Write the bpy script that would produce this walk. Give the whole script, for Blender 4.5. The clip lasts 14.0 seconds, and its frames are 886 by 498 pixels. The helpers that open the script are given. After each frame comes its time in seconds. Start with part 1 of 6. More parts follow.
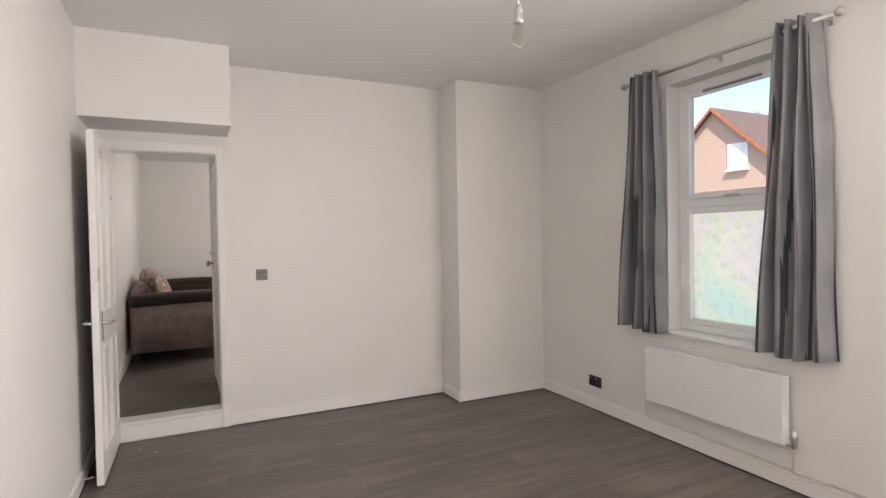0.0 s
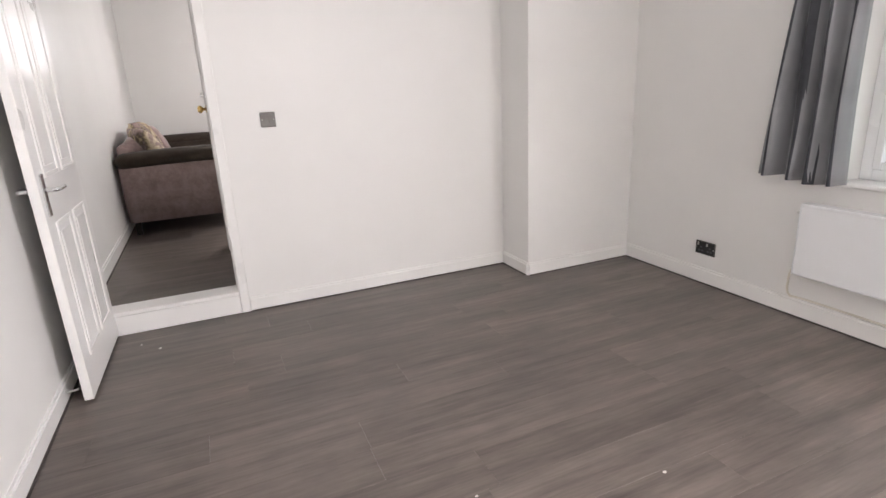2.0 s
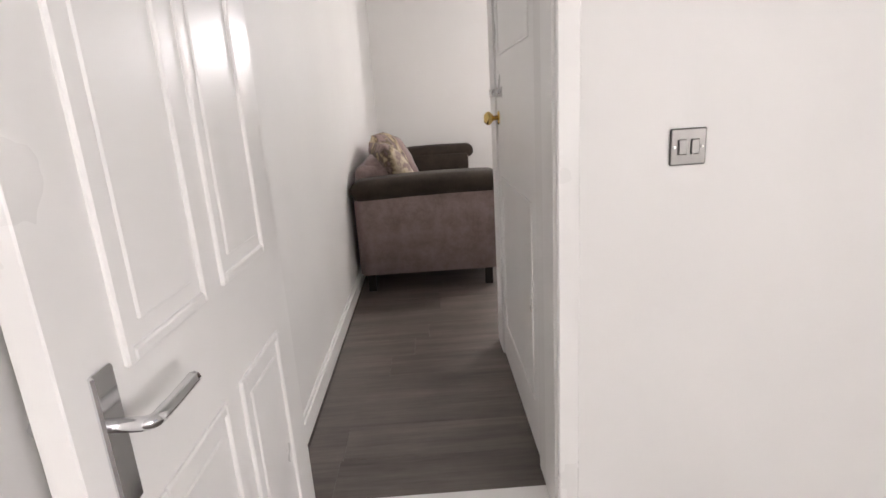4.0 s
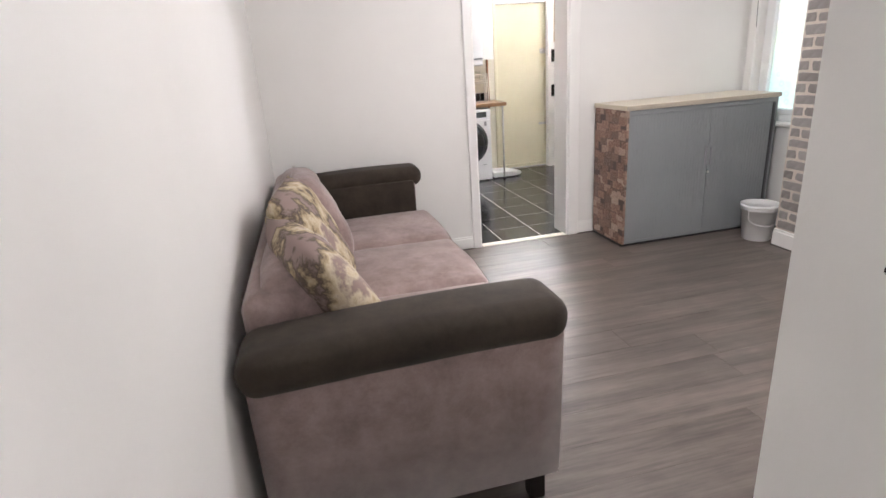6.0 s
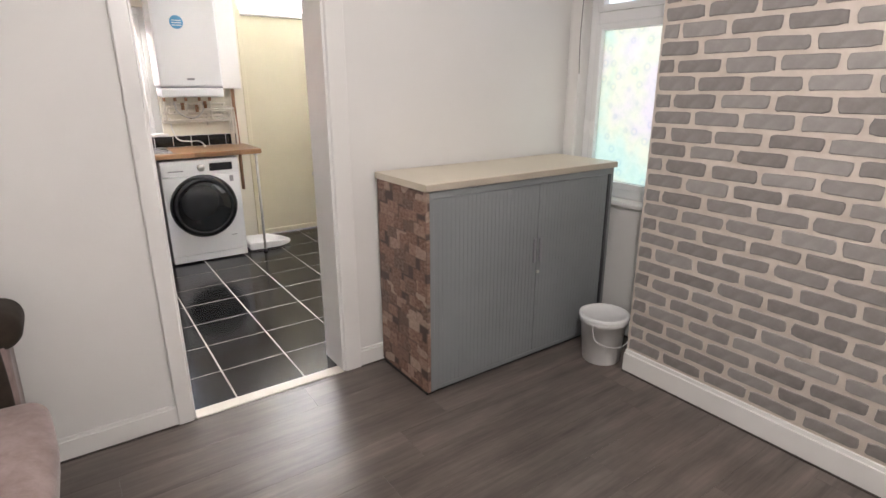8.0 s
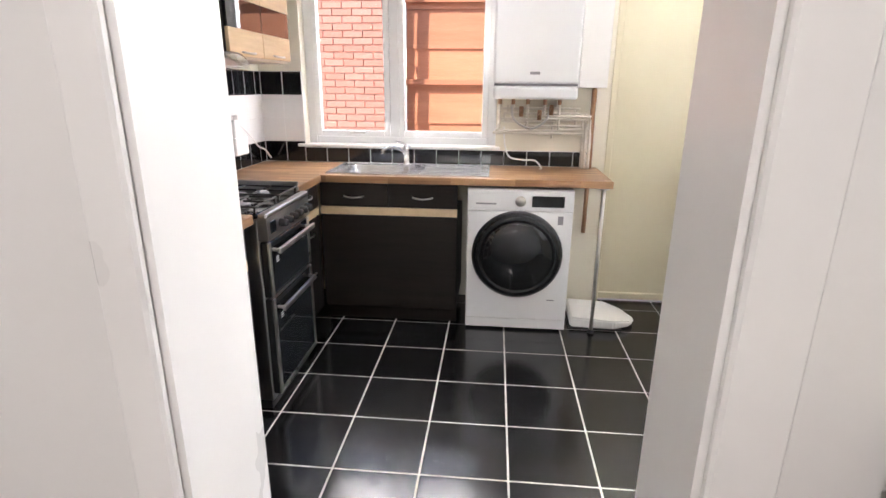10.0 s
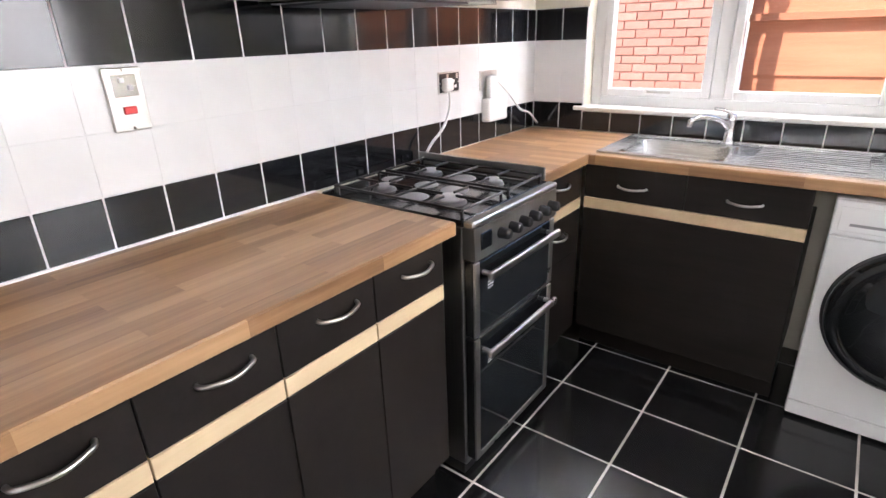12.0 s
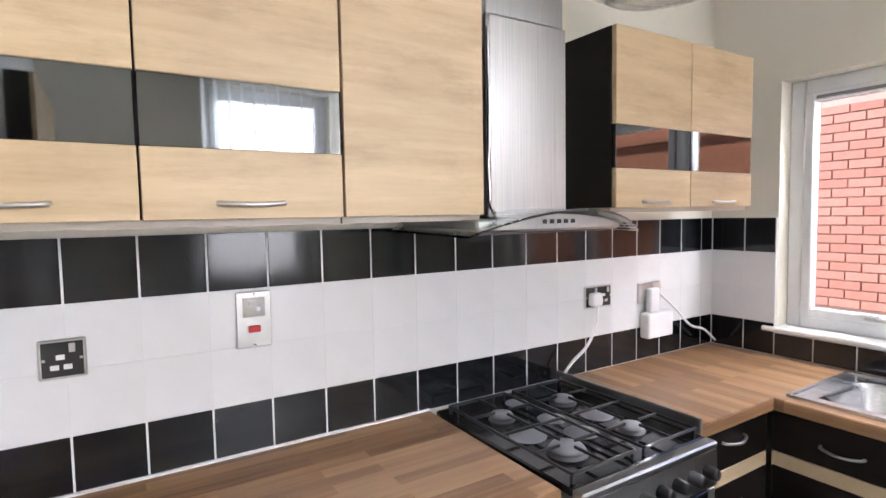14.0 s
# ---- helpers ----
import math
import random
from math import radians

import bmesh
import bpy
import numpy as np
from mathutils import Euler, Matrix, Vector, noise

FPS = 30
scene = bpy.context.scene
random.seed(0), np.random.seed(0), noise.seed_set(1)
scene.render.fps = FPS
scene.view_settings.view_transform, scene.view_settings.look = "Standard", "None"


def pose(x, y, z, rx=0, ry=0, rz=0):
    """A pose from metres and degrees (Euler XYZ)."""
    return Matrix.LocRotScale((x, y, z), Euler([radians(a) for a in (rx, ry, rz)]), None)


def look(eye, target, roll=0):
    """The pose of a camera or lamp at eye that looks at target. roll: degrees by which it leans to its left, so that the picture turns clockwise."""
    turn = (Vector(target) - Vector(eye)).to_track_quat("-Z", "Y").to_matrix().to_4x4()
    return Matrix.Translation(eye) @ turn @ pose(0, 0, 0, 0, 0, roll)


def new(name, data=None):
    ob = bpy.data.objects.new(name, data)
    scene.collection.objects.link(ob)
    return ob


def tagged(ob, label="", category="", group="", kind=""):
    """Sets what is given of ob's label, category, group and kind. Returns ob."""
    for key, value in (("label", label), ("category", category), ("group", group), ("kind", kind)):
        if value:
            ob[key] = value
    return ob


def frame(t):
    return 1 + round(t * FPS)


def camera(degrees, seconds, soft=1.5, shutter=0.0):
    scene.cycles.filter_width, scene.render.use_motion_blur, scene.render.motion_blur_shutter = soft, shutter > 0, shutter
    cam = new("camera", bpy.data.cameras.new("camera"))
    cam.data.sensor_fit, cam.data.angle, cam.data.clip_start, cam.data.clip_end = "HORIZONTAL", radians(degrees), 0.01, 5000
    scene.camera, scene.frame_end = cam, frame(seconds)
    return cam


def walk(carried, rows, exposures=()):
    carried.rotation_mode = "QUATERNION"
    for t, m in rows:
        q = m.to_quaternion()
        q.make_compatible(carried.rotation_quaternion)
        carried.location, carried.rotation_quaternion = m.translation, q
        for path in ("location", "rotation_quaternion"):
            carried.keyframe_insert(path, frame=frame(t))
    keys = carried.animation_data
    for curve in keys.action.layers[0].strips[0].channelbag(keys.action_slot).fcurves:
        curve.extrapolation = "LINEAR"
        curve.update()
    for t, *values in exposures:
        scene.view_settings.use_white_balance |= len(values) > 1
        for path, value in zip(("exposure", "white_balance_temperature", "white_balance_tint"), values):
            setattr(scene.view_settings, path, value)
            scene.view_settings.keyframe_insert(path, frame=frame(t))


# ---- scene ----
cam = camera(79.5, 14.0)
EXPOSURES = [(0, 1.1, 6500, 15), (1, 1.2, 6150, 15), (1.5, 1.25, 5950, 15), (2, 1.62, 6150, 15), (3, 1.55, 6400, 15), (5.5, 1.75, 5950, 15), (6, 1.8, 6100, 15), (7, 1.5, 6300, 15), (8.5, 1.45, 6350, 15), (11, 1.65, 6100, 15), (12.5, 1.6, 6050, 15), (13.2, 1.32, 5900, 15), (14, 1.25, 5900, 15)]
PATH = [
    (0, (0.627, -3.709, 1.291), (1.494, -1.907, 1.247), -1.0),
    (0.5, (0.757, -3.559, 1.283), (1.931, -1.946, 1.157), -1.6),
    (1, (0.777, -3.375, 1.252), (2.097, -1.936, 0.923), -2.2),
    (1.5, (0.809, -3.086, 1.164), (2.017, -1.581, 0.638), -2.4),
    (2, (0.8, -2.655, 1.142), (1.55, -0.898, 0.57), -2.8),
    (2.5, (0.756, -2.136, 1.137), (1.081, -0.229, 0.64), -4.1),
    (3, (0.72, -1.649, 1.125), (0.752, 0.304, 0.685), -3.6),
    (5.5, (0.321, 1.046, 1.306), (0.411, 2.928, 0.634), -4.4),
    (6, (0.337, 1.45, 1.391), (0.747, 3.295, 0.738), -4.1),
    (6.5, (0.394, 1.872, 1.444), (1.363, 3.494, 0.789), -4.1),
    (7, (0.624, 2.237, 1.444), (1.981, 3.566, 0.816), -3.6),
    (7.5, (0.909, 2.61, 1.416), (2.243, 3.975, 0.818), -0.8),
    (8, (1.238, 2.955, 1.437), (2.334, 4.522, 0.849), -0.1),
    (8.5, (1.51, 3.314, 1.433), (2.24, 5.085, 0.856), -0.1),
    (8.7, (1.581, 3.451, 1.426), (2.178, 5.276, 0.867), 0.0),
    (10.8, (2.038, 5.266, 1.412), (1.42, 7.048, 0.746), 0.7),
    (11, (2.015, 5.341, 1.402), (1.293, 7.061, 0.683), 0.6),
    (11.5, (1.952, 5.476, 1.382), (1.037, 7.068, 0.589), -0.3),
    (12, (1.814, 5.564, 1.388), (0.673, 7.029, 0.646), -1.9),
    (12.5, (1.779, 5.659, 1.429), (0.311, 6.891, 0.855), -2.8),
    (13, (1.803, 5.785, 1.486), (0.117, 6.805, 1.142), -2.0),
    (13.5, (1.826, 5.818, 1.525), (0.065, 6.749, 1.343), -1.4),
    (14, (1.842, 5.848, 1.532), (0.145, 6.899, 1.403), -1.0),
]

walk(cam, [(t, look(e, g, r)) for t, e, g, r in PATH], exposures=EXPOSURES)

# ---- world and sun ----
world = bpy.data.worlds.new("world")
scene.world = world
world.use_nodes = True
SUN_EL, SUN_AZ = 50, 215
wn = world.node_tree.nodes
sky = wn.new("ShaderNodeTexSky")
sky.sky_type, sky.sun_disc = "NISHITA", False
sky.sun_elevation, sky.sun_rotation = radians(SUN_EL), radians(SUN_AZ)
world.node_tree.links.new(sky.outputs[0], wn["Background"].inputs[0])
wn["Background"].inputs[1].default_value = 0.15
sun_data = bpy.data.lights.new("sun", "SUN")
sun_data.energy, sun_data.angle, sun_data.color = 3.4, radians(0.6), (1, 0.93, 0.82)
sun = new("sun", sun_data)
sun.matrix_world = pose(0, 0, 12, 90 - SUN_EL, 0, 180 - SUN_AZ)


def lamp(name, kind, power, m, colour, size=0.1, size_y=0.1):
    d = bpy.data.lights.new(name, kind)
    d.energy, d.color = power, colour
    if kind == "AREA":
        d.shape, d.size, d.size_y = "RECTANGLE", size, size_y
    else:
        d.shadow_soft_size = size
    ob = new(name, d)
    ob.matrix_world = m
    return ob


# daylight in the openings of the windows, and an added living room fill
# brightens the front room through window_6, an unseen window put in for it
lamp("front_window_daylight", "AREA", 62, pose(3.70, -3.75, 1.5, 0, 90, 0), (1.0, 0.94, 0.88), 1.7, 1.0)
lamp("front_film_daylight", "AREA", 0.3, pose(3.845, -1.4525, 1.06, 0, 90, 0), (0.97, 0.98, 1.0), 0.78, 0.66)
lamp("alcove_window_daylight", "AREA", 0.5, pose(3.985, 4.875, 1.52, 0, 90, 0), (0.95, 0.98, 1.0), 1.42, 0.63)
lamp("kitchen_side_window_daylight", "AREA", 19, pose(3.79, 6.85, 1.72, 0, 90, 0), (1.0, 0.97, 0.93), 1.42, 0.88)
lamp("kitchen_window_daylight", "AREA", 20, pose(1.315, 8.375, 2.035, -48, 0, 0), (1.0, 0.95, 0.90), 1.2, 0.09)
lamp("fanlight_daylight", "AREA", 13, pose(3.04, 8.30, 2.23, -90, 0, 0), (1.0, 0.97, 0.93), 0.66, 0.27)
lamp("porch_daylight", "AREA", 22, pose(5.19, 2.35, 1.2, 0, 90, 0), (0.86, 0.94, 1.0), 2.0, 0.75)
# at the bulb of an unseen pendant, added to brighten the living room
lamp("living_pendant_light", "POINT", 27, pose(1.9, 3.3, 2.12), (1.0, 0.94, 0.87), 0.06)


# ---- materials ----
def mat(name, rough=0.5, metal=0.0, base=(0.8, 0.8, 0.8)):
    m = bpy.data.materials.new(name)
    m.use_nodes = True
    b = m.node_tree.nodes["Principled BSDF"]
    b.inputs["Base Color"].default_value = (*base, 1)
    b.inputs["Roughness"].default_value = rough
    b.inputs["Metallic"].default_value = metal
    return m


def node(m, kind, **inputs):
    n = m.node_tree.nodes.new(kind)
    for k, v in inputs.items():
        n.inputs[k.replace("_", " ")].default_value = v
    return n


def link(m, a, b):
    m.node_tree.links.new(a, b)


def coords(m, scale=(1, 1, 1)):
    tc = m.node_tree.nodes.new("ShaderNodeTexCoord")
    mp = m.node_tree.nodes.new("ShaderNodeMapping")
    mp.inputs["Scale"].default_value = scale
    link(m, tc.outputs["Object"], mp.inputs["Vector"])
    return mp.outputs["Vector"]


def ramp(m, fac, *stops):
    r = m.node_tree.nodes.new("ShaderNodeValToRGB")
    els = r.color_ramp.elements
    while len(els) < len(stops):
        els.new(0.5)
    for e, (p, c) in zip(els, stops):
        e.position, e.color = p, (*c, 1)
    link(m, fac, r.inputs["Fac"])
    return r.outputs["Color"]


def noise_tex(m, vec, scale, detail=4, rough=0.55):
    n = node(m, "ShaderNodeTexNoise", Scale=scale, Detail=detail, Roughness=rough)
    link(m, vec, n.inputs["Vector"])
    return n.outputs["Fac"]


def bump(m, fac, strength, dist=0.01):
    b = node(m, "ShaderNodeBump", Strength=strength, Distance=dist)
    link(m, fac, b.inputs["Height"])
    link(m, b.outputs["Normal"], m.node_tree.nodes["Principled BSDF"].inputs["Normal"])


def mixc(m, fac, a, b, mode="MIX"):
    n = m.node_tree.nodes.new("ShaderNodeMix")
    n.data_type, n.blend_type = "RGBA", mode
    for sock, v in ((n.inputs[0], fac), (n.inputs[6], a), (n.inputs[7], b)):
        if isinstance(v, (int, float)):
            sock.default_value = v
        elif isinstance(v, tuple):
            sock.default_value = (*v, 1)
        else:
            link(m, v, sock)
    return n.outputs[2]


def base(m, sock):
    link(m, sock, m.node_tree.nodes["Principled BSDF"].inputs["Base Color"])
    return m


def rough_by(m, fac, lo, hi):
    r = node(m, "ShaderNodeMapRange")
    r.inputs["To Min"].default_value, r.inputs["To Max"].default_value = lo, hi
    link(m, fac, r.inputs["Value"])
    link(m, r.outputs[0], m.node_tree.nodes["Principled BSDF"].inputs["Roughness"])


def speckled(name, c1, c2, scale, rough, fine=120, bumpy=0.1, metal=0.0):
    """Paint, cloth or plastic: two tones in blotches, fine grain relief."""
    m = mat(name, rough, metal)
    v = coords(m)
    big = noise_tex(m, v, scale)
    base(m, ramp(m, big, (0.3, c1), (0.7, c2)))
    bump(m, noise_tex(m, v, fine, 3), bumpy, 0.004)
    rough_by(m, big, max(rough - 0.08, 0.02), min(rough + 0.08, 1))
    return m


def wood(name, c1, c2, rough, along, scale=1.0, tone=0.0, relief=0.08):
    """Grain stretched along axis 0, 1 or 2; tone varies it from piece to piece."""
    m = mat(name, rough)
    s = [14 * scale] * 3
    s[along] = 1.1 * scale
    v = coords(m, s)
    info = m.node_tree.nodes.new("ShaderNodeObjectInfo")
    add = m.node_tree.nodes.new("ShaderNodeVectorMath")
    add.operation = "MULTIPLY_ADD"
    add.inputs[1].default_value = (37, 53, 71)
    link(m, info.outputs["Random"], add.inputs[0])
    link(m, v, add.inputs[2])
    v2 = add.outputs[0]
    grain = noise_tex(m, v2, 1.0, 8, 0.65)
    fine = noise_tex(m, v2, 6.0, 4, 0.6)
    col = ramp(m, grain, (0.28, c1), (0.72, c2))
    col = mixc(m, 0.25, col, ramp(m, fine, (0.3, c1), (0.7, c2)))
    if tone:
        hv = node(m, "ShaderNodeHueSaturation")
        r = node(m, "ShaderNodeMapRange")
        r.inputs["To Min"].default_value, r.inputs["To Max"].default_value = 1 - tone, 1 + tone
        link(m, info.outputs["Random"], r.inputs["Value"])
        link(m, r.outputs[0], hv.inputs["Value"])
        link(m, col, hv.inputs["Color"])
        col = hv.outputs["Color"]
    base(m, col)
    if relief:
        bump(m, fine, relief, 0.002)
    rough_by(m, grain, rough - 0.07, rough + 0.07)
    return m


M = {}
M["wall"] = speckled("wall_paint", (0.76, 0.75, 0.73), (0.80, 0.79, 0.77), 1.3, 0.55, 60, 0.12)
M["kwall"] = speckled("cream_paint", (0.78, 0.74, 0.62), (0.82, 0.78, 0.67), 1.3, 0.5, 60, 0.12)
M["ceil"] = speckled("ceiling_paint", (0.80, 0.80, 0.79), (0.84, 0.84, 0.83), 1.0, 0.8, 50, 0.15)
M["gloss"] = speckled("white_gloss_paint", (0.80, 0.79, 0.77), (0.84, 0.83, 0.81), 3.0, 0.3, 30, 0.06)
M["upvc"] = speckled("white_upvc", (0.82, 0.83, 0.84), (0.86, 0.87, 0.87), 2.0, 0.25, 40, 0.03)
M["cream_door"] = speckled("cream_gloss", (0.68, 0.63, 0.46), (0.74, 0.69, 0.52), 2.0, 0.4, 25, 0.1)
M["plank"] = wood("grey_oak_laminate", (0.056, 0.046, 0.040), (0.195, 0.163, 0.145), 0.28, 0, 1.0, 0.10)
pm = M["plank"]
pv = pm.node_tree.nodes.new("ShaderNodeNewGeometry").outputs["Position"]
cloud = noise_tex(pm, pv, 1.6, 5, 0.65)
was = pm.node_tree.nodes["Principled BSDF"].inputs["Base Color"].links[0].from_socket
base(pm, mixc(pm, 0.55, was, mixc(pm, 1.0, was, ramp(pm, cloud, (0.3, (0.55, 0.55, 0.55)), (0.7, (1.5, 1.48, 1.45))), "MULTIPLY")))
rough_by(pm, cloud, 0.29, 0.42)
M["plank_gap"] = mat("plank_gap", 0.8, 0, (0.06, 0.05, 0.045))
M["floor_tile"] = mat("black_floor_tile", 0.17)
ft = M["floor_tile"]
tv = ft.node_tree.nodes.new("ShaderNodeNewGeometry").outputs["Position"]
base(ft, ramp(ft, noise_tex(ft, tv, 3.0, 4), (0.3, (0.007, 0.007, 0.008)), (0.7, (0.014, 0.0135, 0.014))))
rough_by(ft, noise_tex(ft, tv, 6.0, 3), 0.12, 0.22)
M["grout"] = speckled("pale_grout", (0.36, 0.34, 0.31), (0.55, 0.52, 0.48), 8, 0.85, 200, 0.3)
M["wgrout"] = speckled("white_grout", (0.66, 0.66, 0.65), (0.76, 0.76, 0.75), 8, 0.8, 200, 0.3)
M["black_tile"] = speckled("black_glazed_tile", (0.006, 0.007, 0.009), (0.012, 0.013, 0.015), 3, 0.09, 9, 0.04)
M["white_tile"] = speckled("white_glazed_tile", (0.72, 0.72, 0.72), (0.77, 0.77, 0.77), 3, 0.16, 9, 0.03)
M["chrome"] = mat("chrome", 0.12, 1, (0.75, 0.75, 0.76))
M["satin"] = speckled("satin_nickel", (0.55, 0.54, 0.52), (0.65, 0.64, 0.62), 8, 0.3, 90, 0.02, 1)
M["brass"] = speckled("polished_brass", (0.62, 0.42, 0.14), (0.72, 0.52, 0.20), 8, 0.2, 60, 0.03, 1)
M["dark_metal"] = mat("dark_metal", 0.4, 1, (0.12, 0.12, 0.13))
M["plate"] = speckled("plate_metal", (0.12, 0.115, 0.11), (0.18, 0.175, 0.165), 8, 0.35, 90, 0.02, 1)
M["strip_glass"] = mat("tinted_mirror_glass", 0.03, 1, (0.22, 0.235, 0.245))
M["black"] = speckled("black_plastic", (0.010, 0.010, 0.011), (0.02, 0.02, 0.021), 6, 0.35, 80, 0.04)
M["hob_black"] = speckled("black_vitreous_enamel", (0.008, 0.008, 0.009), (0.016, 0.016, 0.017), 6, 0.12, 60, 0.03)
M["white"] = speckled("white_plastic", (0.78, 0.78, 0.78), (0.83, 0.83, 0.83), 4, 0.35, 60, 0.02)
M["enamel"] = speckled("white_enamel", (0.80, 0.81, 0.82), (0.84, 0.85, 0.86), 2, 0.22, 30, 0.02)
M["grey_print"] = mat("grey_print", 0.5, 0, (0.25, 0.25, 0.27))
M["red"] = mat("red_plastic", 0.35, 0, (0.5, 0.02, 0.02))
M["blue_print"] = mat("blue_print", 0.5, 0, (0.12, 0.35, 0.60))
M["dark_unit"] = wood("dark_wenge_foil", (0.008, 0.006, 0.005), (0.019, 0.014, 0.012), 0.45, 0, 2.0)
M["dark_unit"].node_tree.nodes["Principled BSDF"].inputs["Specular IOR Level"].default_value = 0.3
M["beech"] = wood("beech_strip", (0.60, 0.45, 0.27), (0.72, 0.57, 0.37), 0.45, 1, 1.5)
M["oak_door"] = wood("sonoma_oak_foil", (0.39, 0.27, 0.145), (0.66, 0.51, 0.31), 0.48, 1, 0.55, 0.05)
om = M["oak_door"]
knot = noise_tex(om, coords(om, (3.0, 1.6, 6.5)), 1.6, 7, 0.68)
was = om.node_tree.nodes["Principled BSDF"].inputs["Base Color"].links[0].from_socket
base(om, mixc(om, 0.5, was, mixc(om, 1.0, was, ramp(om, knot, (0.30, (0.62, 0.58, 0.52)), (0.46, (1.0, 1.0, 1.0)), (0.75, (1.12, 1.12, 1.12))), "MULTIPLY")))
M["black_glass"] = mat("smoked_glass", 0.04, 0, (0.012, 0.014, 0.016))

def brushed(name, c1, c2, rough, along):
    m = mat(name, rough, 1)
    s = [420, 420, 420]
    s[along] = 3
    v = coords(m, tuple(s))
    n = noise_tex(m, v, 1, 3)
    base(m, ramp(m, n, (0.3, c1), (0.7, c2)))
    rough_by(m, n, rough - 0.06, rough + 0.08)
    bump(m, n, 0.01, 0.001)
    return m

M["steel"] = brushed("brushed_steel", (0.40, 0.40, 0.40), (0.50, 0.50, 0.49), 0.3, 2)
M["sink_steel"] = brushed("sink_steel", (0.60, 0.61, 0.62), (0.70, 0.71, 0.72), 0.25, 0)

def butcher_block(name, along):
    """Worktop of glued oak staves: long narrow bricks with their own tones."""
    m = mat(name, 0.3)
    v = coords(m)
    if along == 1:
        mp = node(m, "ShaderNodeMapping")
        mp.inputs["Rotation"].default_value = (0, 0, radians(90))
        link(m, v, mp.inputs["Vector"])
        v = mp.outputs["Vector"]
    br = node(m, "ShaderNodeTexBrick", Scale=1.0, Mortar_Size=0.0, Brick_Width=0.36, Row_Height=0.042, Bias=0.0)
    br.offset = 0.37
    br.inputs["Color1"].default_value = (0, 0, 0, 1)
    br.inputs["Color2"].default_value = (1, 1, 1, 1)
    link(m, v, br.inputs["Vector"])
    st = node(m, "ShaderNodeMapping")
    st.inputs["Scale"].default_value = (3, 60, 60)
    link(m, v, st.inputs["Vector"])
    off = m.node_tree.nodes.new("ShaderNodeVectorMath")
    off.operation = "MULTIPLY_ADD"
    off.inputs[1].default_value = (9, 9, 9)
    link(m, br.outputs["Color"], off.inputs[0])
    link(m, st.outputs["Vector"], off.inputs[2])
    g = noise_tex(m, off.outputs[0], 1, 5, 0.6)
    tone = ramp(m, br.outputs["Color"], (0.0, (0.145, 0.072, 0.033)), (0.5, (0.29, 0.155, 0.072)), (1.0, (0.46, 0.285, 0.148)))
    base(m, mixc(m, 0.35, tone, ramp(m, g, (0.3, (0.18, 0.09, 0.04)), (0.7, (0.52, 0.32, 0.17))), "MIX"))
    bump(m, g, 0.05, 0.001)
    return m

M["worktop_x"] = butcher_block("oak_block_x", 0)
M["worktop_y"] = butcher_block("oak_block_y", 1)

def velvet(name, c1, c2):
    m = mat(name, 0.9)
    v = coords(m)
    n = noise_tex(m, v, 7, 9, 0.72)
    base(m, ramp(m, n, (0.34, c1), (0.66, c2)))
    b = m.node_tree.nodes["Principled BSDF"]
    b.inputs["Sheen Weight"].default_value = 0.35
    b.inputs["Sheen Roughness"].default_value = 0.4
    bump(m, noise_tex(m, v, 260, 3), 0.25, 0.003)
    return m

M["mauve"] = velvet("mauve_chenille", (0.19, 0.135, 0.125), (0.35, 0.265, 0.25))
M["brown"] = velvet("brown_suede", (0.019, 0.013, 0.009), (0.042, 0.030, 0.020))
M["brown"].node_tree.nodes["Principled BSDF"].inputs["Sheen Weight"].default_value = 0.04

def patterned_cushion():
    m = mat("patterned_cushion", 0.75)
    v = coords(m)
    n = noise_tex(m, v, 4.6, 6, 0.6)
    base(m, ramp(m, n, (0.42, (0.24, 0.175, 0.16)), (0.46, (0.08, 0.058, 0.04)), (0.50, (0.36, 0.28, 0.17)), (0.55, (0.54, 0.46, 0.33)), (0.60, (0.26, 0.19, 0.17))))
    bump(m, noise_tex(m, v, 220, 3), 0.2, 0.003)
    return m

M["cushion"] = patterned_cushion()

def curtain_mat():
    """Grey satin with broad upright bands of lighter and darker grey."""
    m = mat("grey_curtain", 0.55)
    v = coords(m)
    n = noise_tex(m, v, 3, 3)
    base(m, ramp(m, n, (0.3, (0.19, 0.193, 0.205)), (0.7, (0.29, 0.293, 0.305))))
    m.node_tree.nodes["Principled BSDF"].inputs["Sheen Weight"].default_value = 0.3
    bump(m, noise_tex(m, v, 300, 2), 0.15, 0.002)
    return m

M["curtain"] = curtain_mat()
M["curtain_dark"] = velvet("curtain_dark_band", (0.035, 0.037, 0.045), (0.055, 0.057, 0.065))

def brick_paint():
    m = mat("grey_brick_face", 0.75)
    info = m.node_tree.nodes.new("ShaderNodeObjectInfo")
    v = coords(m)
    n = noise_tex(m, v, 22, 5, 0.6)
    c = ramp(m, info.outputs["Random"], (0.0, (0.205, 0.185, 0.175)), (0.5, (0.275, 0.255, 0.245)), (1.0, (0.35, 0.33, 0.315)))
    base(m, mixc(m, 0.3, c, ramp(m, n, (0.3, (0.16, 0.145, 0.14)), (0.7, (0.42, 0.395, 0.38)))))
    bump(m, n, 0.3, 0.004)
    return m

M["brick"] = brick_paint()
M["mortar"] = speckled("pinkish_mortar", (0.56, 0.49, 0.43), (0.68, 0.61, 0.55), 14, 0.85, 160, 0.3)

